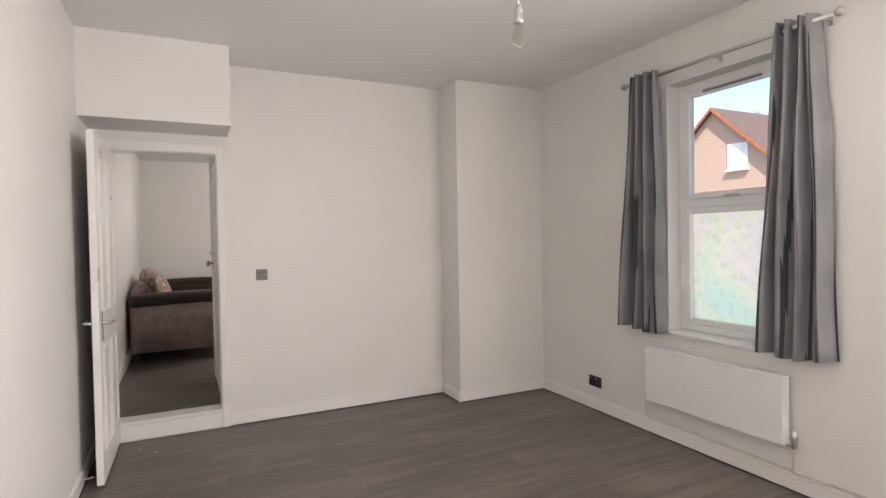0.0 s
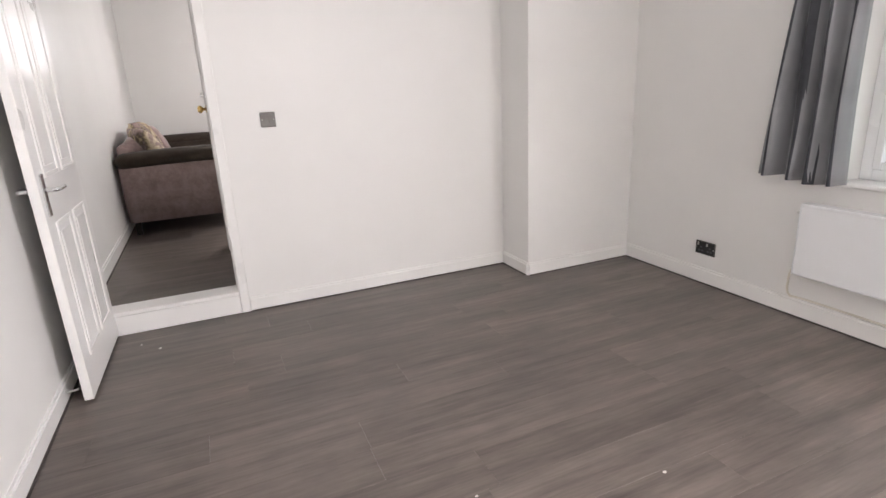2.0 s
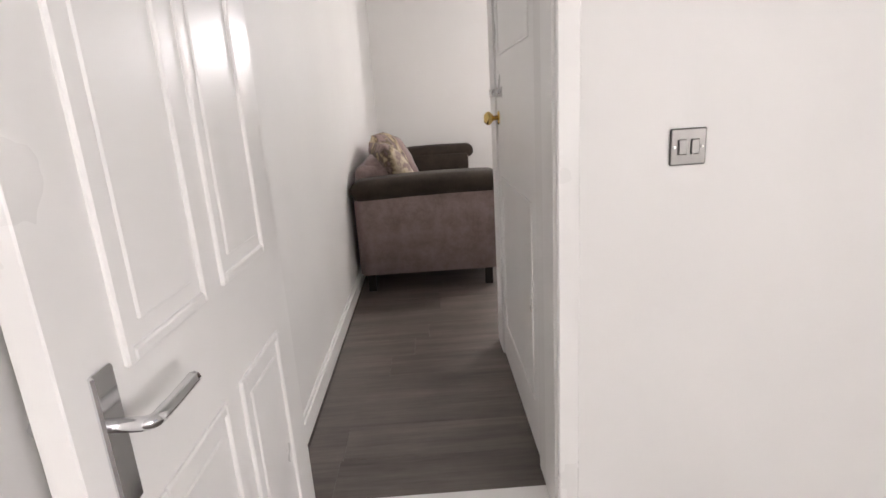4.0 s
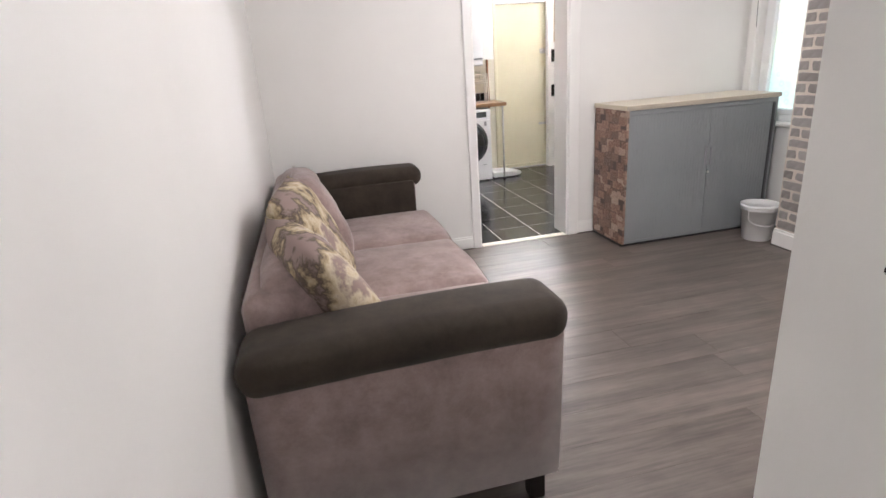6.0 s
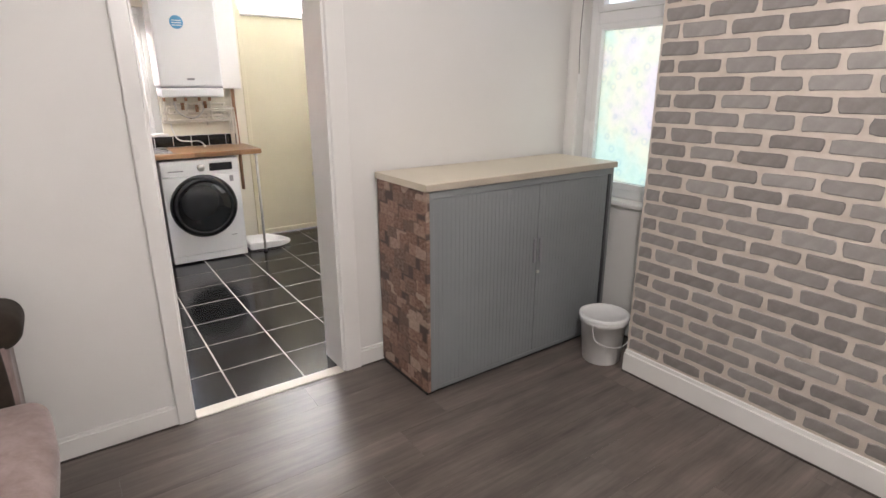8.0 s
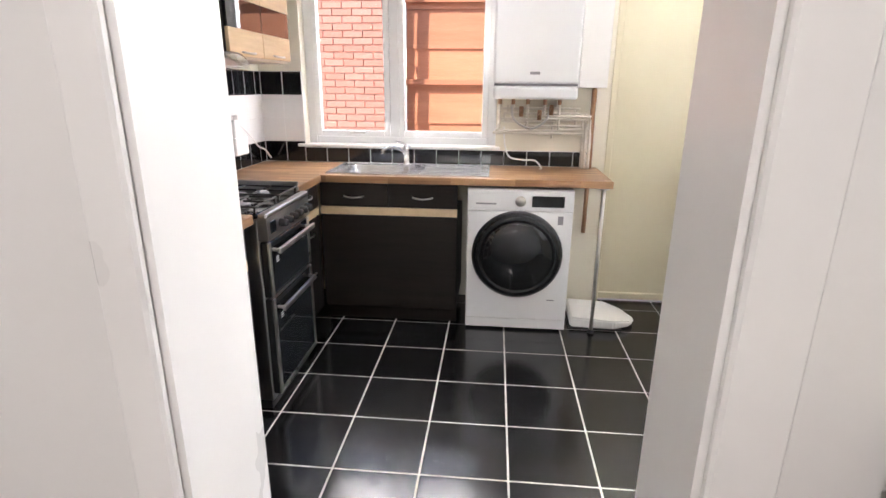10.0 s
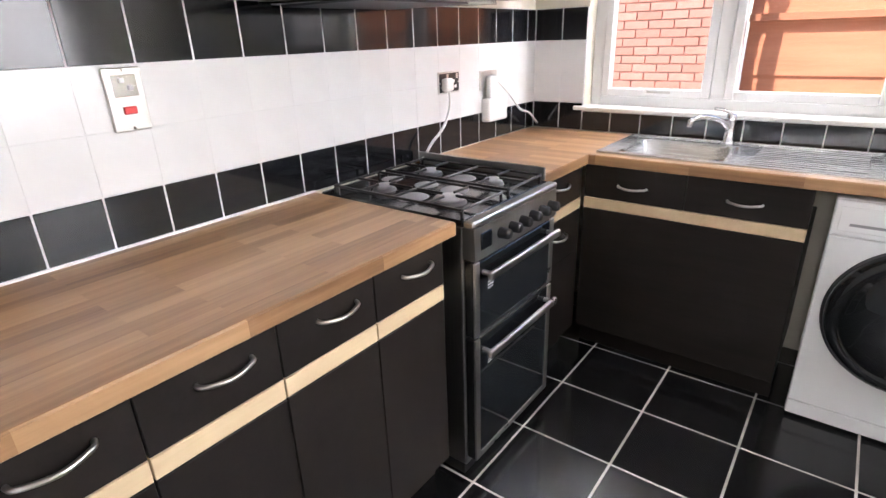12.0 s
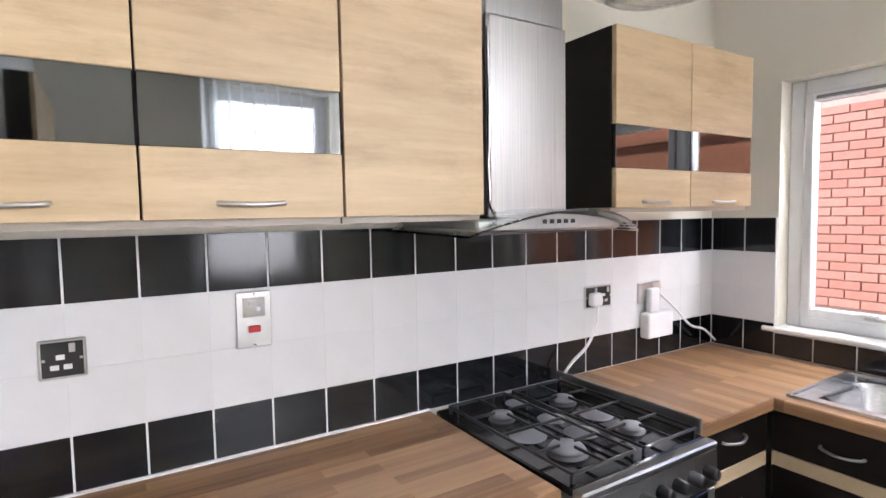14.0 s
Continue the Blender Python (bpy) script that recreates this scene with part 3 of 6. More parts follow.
W1 = 0.75
d1 = panel_door("door_1", W1, 2.07, 0.038, "open white four panel door with chrome lever handle",
                [(0.09, 0.335), (0.395, 0.64)], [(0.17, 0.80), (0.99, 1.96)], M["gloss"])
lever_handle(d1, W1 - 0.06, 0.925, 0.038, M["chrome"], -1)
d1.matrix_basis = pose(0.150, 0.695, F1 + 0.014, 0, 0, 179.2)
d1["kind"] = "structure"
part("hinge", add_cyl(cyl((0.0, 0, 0.2), (0.0, 0, 0.29), 0.006), (0, 0, 1.7), (0, 0, 1.79), 0.006), M["satin"], d1)

d2 = panel_door("door_2", 0.74, 2.0, 0.04, "white panelled door standing ajar with dark lever handle",
                [(0.10, 0.33), (0.41, 0.64)], [(0.20, 0.80), (1.02, 1.82)], M["gloss"])
lever_handle(d2, 0.69, 1.0, 0.04, M["dark_metal"], -1)
d2.matrix_basis = pose(3.672, 1.995, 0.012, 0, 0, 11)
d2["kind"] = "structure"
bm = bmesh.new()
add_box(bm, (XA - 0.12, 2.772, 0), (XA - 0.101, 2.789, 2.06), 0.003)
add_box(bm, (XA - 0.099, 2.755, 0), (XA + 0.02, 2.774, 2.015), 0.003)
add_box(bm, (XA - 0.099, 1.991, 2.0), (XA + 0.02, 2.7545, 2.018), 0.003)
architrave("trim_alcove_door_frame", bm)

# closed cupboard door in the passage, with bolt and knob
cup = thing("door_3", (0.87, 0.935, 0), "closed white painted cupboard door with brass knob and bolt", "door", kind="structure", shift=(-0.014, 0, 0))
part("door_leaf", box((0.862, 0.935, 0.006), (0.90, 1.748, 1.975), 0.003), M["gloss"], cup)
for y0, y1, z0, z1 in ((1.03, 1.66, 0.18, 0.85), (1.03, 1.66, 1.32, 1.85)):
    b2 = bmesh.new()
    for a, b in (((y0, z0), (y0 + 0.012, z1)), ((y1 - 0.012, z0), (y1, z1)), ((y0 + 0.012, z0), (y1 - 0.012, z0 + 0.012)), ((y0 + 0.012, z1 - 0.012), (y1 - 0.012, z1))):
        add_box(b2, (0.858, *a), (0.864, *b), 0.002)
    part("panel", b2, M["gloss"], cup)
KN = (0.862, 1.70, 1.085)
knob = part("knob", lathe([(0.0, -0.062), (0.016, -0.061), (0.026, -0.050), (0.027, -0.040), (0.018, -0.028), (0.010, -0.022), (0.010, 0.0)], KN, "x", 20), M["brass"], cup, "round polished brass knob", True)
part("rose", lathe([(0.0, -0.006), (0.024, -0.006), (0.028, 0.0)], KN, "x", 20), M["brass"], knob, "", True)
bolt = part("bolt_plate", box((0.859, 1.585, 1.165), (0.8625, 1.735, 1.205), 0.001), M["satin"], cup, "steel sliding bolt")
part("bolt_bar", cyl((0.850, 1.575, 1.185), (0.850, 1.80, 1.185), 0.007), M["chrome"], bolt, "", True)
for y in (1.60, 1.66, 1.715):
    part("bolt_guide", box((0.840, y, 1.170), (0.8605, y + 0.014, 1.200), 0.003), M["satin"], bolt)
part("bolt_knob", cyl((0.850, 1.635, 1.185), (0.828, 1.635, 1.175), 0.005), M["chrome"], bolt)
part("keeper", box((0.836, 1.772, 1.168), (0.8545, 1.792, 1.202), 0.003), M["satin"], bolt)


# ---- windows ----
def window_frame(name, axis, plane, a, b, z0, z1, depth, mullions, transoms, label, pane_mat="glass", film=()):
    """A plastic window with real panes, filling the opening a..b, z0..z1 at plane. axis 0: across x."""
    at = (plane, a, z0) if axis == 0 else (a, plane, z0)
    w = thing(name, at, label, "window", kind="structure")

    def bx(u0, u1, za, zb, d0, d1, bev=0.004):
        return box((plane + d0, u0, za), (plane + d1, u1, zb), bev) if axis == 0 else box((u0, plane + d0, za), (u1, plane + d1, zb), bev)
    f = 0.055
    part("frame_side", bx(a, a + f, z0, z1, 0, depth), M["upvc"], w)
    part("frame_side", bx(b - f, b, z0, z1, 0, depth), M["upvc"], w)
    part("frame_bottom", bx(a + f, b - f, z0, z0 + f, 0, depth), M["upvc"], w)
    part("frame_top", bx(a + f, b - f, z1 - f, z1, 0, depth), M["upvc"], w)
    us = [a + f, *[x for m in mullions for x in (m - 0.03, m + 0.03)], b - f]
    zs = [z0 + f, *[x for m in transoms for x in (m - 0.03, m + 0.03)], z1 - f]
    for m in mullions:
        part("mullion", bx(m - 0.03, m + 0.03, z0 + f, z1 - f, 0, depth), M["upvc"], w)
    for i in range(0, len(us), 2):
        for m in transoms:
            part("transom", bx(us[i], us[i + 1], m - 0.03, m + 0.03, 0.002, depth - 0.002), M["upvc"], w)
        for j in range(0, len(zs), 2):
            u0, u1, za, zb = us[i], us[i + 1], zs[j], zs[j + 1]
            s = 0.038
            sash = bmesh.new()
            for q in ((u0, u0 + s, za, zb), (u1 - s, u1, za, zb), (u0 + s, u1 - s, za, za + s), (u0 + s, u1 - s, zb - s, zb)):
                if axis == 0:
                    add_box(sash, (plane - 0.012, q[0], q[2]), (plane + depth * 0.6, q[1], q[3]), 0.004)
                else:
                    add_box(sash, (q[0], plane - 0.012, q[2]), (q[1], plane + depth * 0.6, q[3]), 0.004)
            so = part("sash", sash, M["upvc"], w)
            pane = part("pane", bx(u0 + s, u1 - s, za + s, zb - s, 0.018, 0.022, 0), M["film" if (i // 2, j // 2) in film else pane_mat], so, "patterned frosted pane" if (i // 2, j // 2) in film else "")
            pane.visible_shadow = False
    return w


def sash_handle(w, axis, p):
    x, y, z = p
    b2 = box((x - 0.012, y - 0.03, z - 0.012), (x, y + 0.03, z + 0.012), 0.003) if axis == 0 else box((x - 0.03, y - 0.012, z - 0.012), (x + 0.03, y, z + 0.012), 0.003)
    h = part("handle_base", b2, M["white"], w)
    pts = [(x - 0.012, y, z), (x - 0.035, y, z), (x - 0.038, y - 0.03, z), (x - 0.036, y - 0.1, z)] if axis == 0 else [(x, y - 0.012, z), (x, y - 0.035, z), (x + 0.03, y - 0.038, z), (x + 0.1, y - 0.036, z)]
    part("handle_lever", tube(pts, 0.008), M["satin"], h, "", True)


w1 = window_frame("window_1", 0, XW + 0.115, -1.83, -1.075, 0.62, 2.30, 0.07, [], [1.49], "white plastic window with patterned film on lower pane", film={(0, 0)})
sash_handle(w1, 0, (XW + 0.103, -1.45, 1.522))
part("trickle_vent", box((XW + 0.09, -1.68, 2.215), (XW + 0.103, -1.28, 2.23), 0.003), M["grey_print"], w1)
part("sill", box((XW - 0.03, -1.87, 0.598), (XW + 0.114, -1.035, 0.622), 0.006), M["gloss"], w1)
w2 = window_frame("window_2", 0, XA + 0.06, 4.55, 5.20, 0.80, 2.25, 0.07, [], [1.80], "white plastic window with patterned frosted film", film={(0, 0)})
part("sill", box((XA - 0.04, 4.47, 0.775), (XA + 0.059, 5.26, 0.802), 0.006), M["gloss"], w2)
bm = bmesh.new()
add_box(bm, (XA - 0.02, 5.20, 0.803), (XA - 0.0005, 5.27, 2.33), 0.004)
add_box(bm, (XA - 0.02, 4.47, 2.25), (XA - 0.0005, 5.1995, 2.33), 0.004)
part("surround", bm, M["gloss"], w2)
w3 = window_frame("window_3", 1, KY + 0.08, 0.70, 1.96, 1.03, 2.05, 0.07, [1.29], [], "white plastic kitchen window over the sink")
sash_handle(w3, 1, (1.0, KY + 0.068, 1.115))
part("trickle_vent", box((0.80, KY + 0.06, 1.965), (1.14, KY + 0.068, 1.978), 0.003), M["grey_print"], w3)
part("sill", box((0.65, KY - 0.025, 1.02), (1.99, KY + 0.079, 1.04), 0.005), M["gloss"], w3)
w4 = window_frame("window_4", 0, KR + 0.10, 6.40, 7.30, 1.0, 2.45, 0.07, [], [], "white plastic window behind vertical blinds")
w5 = window_frame("window_5", 0, 5.22, 1.95, 2.75, 0.1, 2.3, 0.06, [], [1.2], "white glazed porch door")

# back door with a glazed light above
bd = thing("door_4", (2.66, KY + 0.1, 0), "closed cream painted flush back door", "door", kind="structure")
for x0, x1 in ((2.66, 2.70), (3.38, 3.42)):
    part("frame_post", box((x0, KY - 0.01, 0), (x1, KY + 0.12, 2.42), 0.004), M["cream_door"], bd)
part("frame_rail", box((2.70, KY - 0.005, 2.04), (3.38, KY + 0.12, 2.085), 0.004), M["gloss"], bd)
part("frame_rail", box((2.70, KY - 0.005, 2.375), (3.38, KY + 0.12, 2.42), 0.004), M["gloss"], bd)
part("door_leaf", box((2.702, KY + 0.03, 0.01), (3.378, KY + 0.075, 2.038), 0.003), M["cream_door"], bd)
pn = part("pane", box((2.70, KY + 0.05, 2.085), (3.38, KY + 0.055, 2.375)), M["glass"], bd)
pn.visible_shadow = False
latch = part("latch", box((3.29, KY + 0.012, 1.44), (3.376, KY + 0.03, 1.50), 0.004), M["satin"], bd, "dull metal rim latch")
part("latch_knob", cyl((3.32, KY + 0.012, 1.47), (3.32, KY - 0.012, 1.47), 0.012), M["satin"], latch)
part("bolt", box((3.27, KY + 0.018, 0.55), (3.376, KY + 0.03, 0.58), 0.003), M["satin"], bd)
part("weather_bar", box((2.702, KY + 0.008, 0.012), (3.378, KY + 0.03, 0.06), 0.006), M["cream_door"], bd)


wall("wall_kitchen_return", 1, 8.10, KY, 3.36, KR, 0, 2.56, material="wall")
# unseen window, added in the side wall to light the front room
w6 = window_frame("window_6", 0, XW + 0.115, -4.25, -3.25, 0.65, 2.37, 0.07, [], [1.53], "unseen white plastic window added for daylight")


# ---- front room ----
def pendant(at, drop):
    x, y, z = at
    p = thing("pendant_light", at, "white pendant bulb holder with clear glass bulb", "ceiling light", "pendant lights")
    part("ceiling_rose", lathe([(0, -0.03), (0.03, -0.03), (0.045, -0.012), (0.048, 0)], at), M["white"], p, "", True)
    part("flex", cyl((x, y, z - drop), (x, y, z - 0.02), 0.003, n=8), M["wire"], p)
    part("holder", lathe([(0, 0.05), (0.012, 0.05), (0.018, 0.03), (0.018, -0.01), (0.021, -0.012), (0.021, -0.03), (0, -0.03)], (x, y, z - drop)), M["satin"], p, "", True)
    part("bulb", lathe([(0.013, -0.028), (0.014, -0.045), (0.024, -0.066), (0.030, -0.088), (0.027, -0.108), (0.015, -0.122), (0, -0.126)], (x, y, z - drop)), M["bulb"], p, "frosted pear-shaped glass bulb", True)
    return p


pendant((1.92, -1.80, 2.64), 0.42)


def curtain(y0, y1, yt0, yt1, folds, phase, label):
    """An eyelet curtain in folds, drawn in a little at the top. A wall of y across, hung at the rod."""
    x, zt, zb = XW - 0.085, 2.40, 0.615
    c = thing("curtain", (x, (y0 + y1) / 2, zb), label, "curtain", "window curtains")
    rows, cols = 26, folds * 12
    bm = bmesh.new()
    grid = []
    for i in range(rows + 1):
        v = i / rows
        a, b = yt0 + (y0 - yt0) * v ** 0.8, yt1 + (y1 - yt1) * v ** 0.8
        line = []
        for j in range(cols + 1):
            u = j / cols
            w = math.sin(2 * math.pi * folds * u + phase) + 0.35 * math.sin(2 * math.pi * (folds * 1.7) * u + 3 * v + phase)
            dep = 0.046 + 0.008 * math.sin(5 * u + phase)
            line.append(bm.verts.new((x + dep * w, a + (b - a) * u + 0.006 * math.sin(9 * v + 7 * u), zt + (zb - zt) * v + 0.012 * math.sin(6 * u + phase) * v)))
        grid.append(line)
    for i in range(rows):
        for j in range(cols):
            bm.faces.new((grid[i][j], grid[i][j + 1], grid[i + 1][j + 1], grid[i + 1][j]))
    ob = part("cloth", bm, M["curtain"], c, "", True)
    sol = ob.modifiers.new("thick", "SOLIDIFY")
    sol.thickness = 0.003
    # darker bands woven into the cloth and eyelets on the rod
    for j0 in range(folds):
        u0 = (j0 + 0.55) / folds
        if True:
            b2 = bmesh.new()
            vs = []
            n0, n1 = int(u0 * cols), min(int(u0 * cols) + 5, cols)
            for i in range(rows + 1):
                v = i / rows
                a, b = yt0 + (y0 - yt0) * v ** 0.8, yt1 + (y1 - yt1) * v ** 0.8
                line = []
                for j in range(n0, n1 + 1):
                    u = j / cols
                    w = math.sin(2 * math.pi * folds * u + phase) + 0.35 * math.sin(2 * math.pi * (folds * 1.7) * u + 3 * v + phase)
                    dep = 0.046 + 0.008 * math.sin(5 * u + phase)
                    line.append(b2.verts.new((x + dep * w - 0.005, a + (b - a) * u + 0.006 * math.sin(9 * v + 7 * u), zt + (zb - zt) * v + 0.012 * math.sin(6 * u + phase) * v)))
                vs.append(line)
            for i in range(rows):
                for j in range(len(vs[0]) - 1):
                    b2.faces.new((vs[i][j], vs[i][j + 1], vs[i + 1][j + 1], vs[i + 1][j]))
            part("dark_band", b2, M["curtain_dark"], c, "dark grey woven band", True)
        ye = yt0 + (yt1 - yt0) * (j0 + 0.5) / folds
        part("eyelet", lathe([(0.022, -0.004), (0.03, -0.004), (0.03, 0.004), (0.022, 0.004), (0.022, -0.004)], (x, ye, 2.36), "y", 16), M["dark_metal"], c, "", True)
    return c


curtain(-0.68, -1.12, -0.84, -1.07, 4, 0.4, "grey striped eyelet curtain drawn aside")
curtain(-1.74, -2.17, -1.90, -2.08, 4, 1.9, "grey striped eyelet curtain bunched beside the window")
rod = thing("curtain_rod", (XW - 0.085, -1.47, 2.36), "brushed metal curtain pole with ball ends", "curtain rod")
part("pole", cyl((XW - 0.085, -2.17, 2.36), (XW - 0.085, -0.79, 2.36), 0.011), M["satin"], rod, "", True)
for y, s in ((-2.17, -1), (-0.79, 1)):
    part("finial", lathe([(0, 0.045 * s), (0.018, 0.038 * s), (0.025, 0.022 * s), (0.018, 0.006 * s), (0.012, 0)], (XW - 0.085, y, 2.36), "y", 18), M["satin"], rod, "", True)
for y in (-2.11, -1.49, -0.82):
    part("bracket", add_box(cyl((XW - 0.085, y, 2.36), (XW - 0.004, y, 2.36), 0.006), (XW - 0.006, y - 0.012, 2.335), (XW, y + 0.012, 2.385), 0.002), M["satin"], rod)


def radiator():
    y0, y1, z0, z1 = -1.905, -0.945, 0.115, 0.495
    r = thing("radiator", (XW, (y0 + y1) / 2, z0), "white flat panel radiator under the window", "radiator")
    bm = box((XW - 0.085, y0, z0), (XW - 0.03, y1, z1), 0.008, 2)
    part("panel", bm, M["enamel"], r)
    part("top_grille", box((XW - 0.088, y0 - 0.003, z1 - 0.012), (XW - 0.026, y1 + 0.003, z1 + 0.004), 0.003), M["enamel"], r)
    for y in (y0 - 0.003, y1):
        part("side_cover", box((XW - 0.087, y, z0 + 0.004), (XW - 0.028, y + 0.003, z1 - 0.0125)), M["enamel"], r)
    for y in (y0 + 0.15, y1 - 0.15):
        part("bracket", box((XW - 0.032, y, z0 + 0.05), (XW, y + 0.03, z1 - 0.05)), M["enamel"], r)
    v = part("valve", lathe([(0, 0.075), (0.017, 0.073), (0.019, 0.03), (0.014, 0.02), (0.012, -0.02), (0, -0.02)], (XW - 0.055, y0 - 0.045, z0 + 0.02)), M["satin"], r, "white and chrome thermostatic valve", True)
    part("tail", cyl((XW - 0.055, y0 - 0.045, z0 + 0.012), (XW - 0.055, y0 - 0.003, z0 + 0.012), 0.008), M["chrome"], r)
    part("pipe", tube([(XW - 0.055, y0 - 0.045, z0), (XW - 0.055, y0 - 0.045, F1 + 0.135), (XW - 0.03, y0 - 0.09, F1 + 0.12), (XW - 0.012, y0 - 0.2, F1 + 0.113)], 0.0075), M["pipe"], r, "", True)
    part("pipe", cyl((XW - 0.012, -4.7, F1 + 0.113), (XW - 0.012, y0 - 0.19, F1 + 0.113), 0.0075, n=10), M["pipe"], r, "", True)
    part("bleed_side", cyl((XW - 0.055, y1, z1 - 0.05), (XW - 0.055, y1 + 0.03, z1 - 0.05), 0.008), M["satin"], r)
    part("pipe", tube([(XW - 0.055, y1 + 0.02, z0 + 0.02), (XW - 0.055, y1 + 0.03, z0 - 0.03), (XW - 0.03, y1 + 0.03, F1 + 0.12), (XW - 0.012, y1 - 0.1, F1 + 0.113), (XW - 0.012, y0 - 0.1, F1 + 0.111)], 0.006), M["pipe"], r, "", True)
    return r


radiator()


def plate(name, wall_axis, p, out, w, h, label, category, gang=0, rocker=0, face="plate", inner="black", group="", pins="dark_metal"):
    """A wall plate centred at p, standing out along axis wall_axis in direction out."""
    x, y, z = p
    t = thing(name, p, label, category, group)

    def bx(u0, u1, z0, z1, d0, d1, bev=0.002):
        if wall_axis == 0:
            return box((x + out * d0, y + u0, z + z0), (x + out * d1, y + u1, z + z1), bev)
        return box((x + u0, y + out * d0, z + z0), (x + u1, y + out * d1, z + z1), bev)
    part("face_plate", bx(-w / 2, w / 2, -h / 2, h / 2, 0, 0.008, 0.003), M[face], t)
    if gang:
        part("insert", bx(-w / 2 + 0.006, w / 2 - 0.006, -h / 2 + 0.006, h / 2 - 0.006, 0.0081, 0.0092, 0.0008), M[inner], t, "dark face panel")
    for g in range(gang):
        c = (g - (gang - 1) / 2) * w * 0.45
        part("switch", bx(c + 0.012, c + 0.024, 0.014, 0.034, 0.0093, 0.0125, 0.001), M["satin"], t)
        for dx, dz in ((-0.015, -0.018), (0.009, -0.018), (-0.004, 0.004)):
            part("slot", bx(c + dx - 0.008, c + dx + 0.008, dz - 0.005, dz + 0.006, 0.0093, 0.0099, 0), M[pins], t)
    for u in (-w / 2 + 0.010, w / 2 - 0.010) if w >= h else ():
        part("screw", bx(u - 0.003, u + 0.003, -0.003, 0.003, 0.0081, 0.0105, 0.001), M["satin"], t)
    for g in range(rocker):
        c = (g - (rocker - 1) / 2) * 0.03
        part("rocker", bx(c - 0.010, c + 0.010, -0.018, 0.018, 0.0081, 0.013, 0.002), M["plate"], t)
    return t


plate("light_switch", 1, (1.157, YD, 1.02), -1, 0.086, 0.086, "brushed metal light switch on white wall", "light switch", rocker=2)
plate("wall_socket", 0, (XW, -0.335, 0.092), -1, 0.146, 0.086, "brushed metal double socket above skirting", "socket", gang=2)
plate("wall_socket", 0, (XL, -1.75, 0.16), 1, 0.146, 0.086, "brushed metal double socket above skirting", "socket", gang=2)
stop = thing("door_stop", (XL, 0.0, F1), "small chrome hook on the skirting", "door stop")
part("peg", tube([(XL + 0.016, 0.0, F1 + 0.05), (XL + 0.05, 0.0, F1 + 0.05), (XL + 0.075, 0.0, F1 + 0.055)], 0.006), M["satin"], stop, "", True)
part("cap", cyl((XL + 0.07, 0, F1 + 0.055), (XL + 0.085, 0, F1 + 0.057), 0.011), M["black"], stop)

rng = random.Random(4)
for (x, y, s) in ((1.931, -1.657, 0.012), (1.66, -1.63, 0.008), (1.43, -1.36, 0.005), (0.40, 0.40, 0.007), (0.3, 0.5, 0.005), (2.05, -1.55, 0.006), (1.6, -1.5, 0.004)):
    bm = bmesh.new()
    bmesh.ops.create_icosphere(bm, subdivisions=1, radius=s)
    for v in bm.verts:
        v.co = Vector((v.co.x * rng.uniform(0.7, 1.5) + x, v.co.y * rng.uniform(0.7, 1.3) + y, max(v.co.z * 0.5, -s * 0.4) + F1 + s * 0.4))
    ob = part("plaster_crumb", bm, M["debris"])
    tagged(ob, "crumb of white plaster lying on the floor", "debris", "crumbs on the floor")


# ---- living room ----
def soft_box(a, b, r, seg=4, puff=0.0, seed=0):
    """A rounded upholstery block, its broad faces swollen a little."""
    bm = box(a, b, r, seg)
    bmesh.ops.subdivide_edges(bm, edges=[e for e in bm.edges if e.calc_length() > 0.15], cuts=5, use_grid_fill=True)
    lo, hi = Vector(a), Vector(b)
    c, h = (lo + hi) / 2, (hi - lo) / 2
    for v in bm.verts:
        q = Vector([(v.co[k] - c[k]) / h[k] for k in range(3)])
        for k in range(3):
            i, j = (k + 1) % 3, (k + 2) % 3
            f = max(0, 1 - q[i] ** 2) * max(0, 1 - q[j] ** 2)
            v.co[k] += puff * f * max(-1, min(1, q[k])) 
        v.co += noise.noise_vector(v.co * 5 + Vector((seed, 0, 0))) * puff * 0.25
    return bm


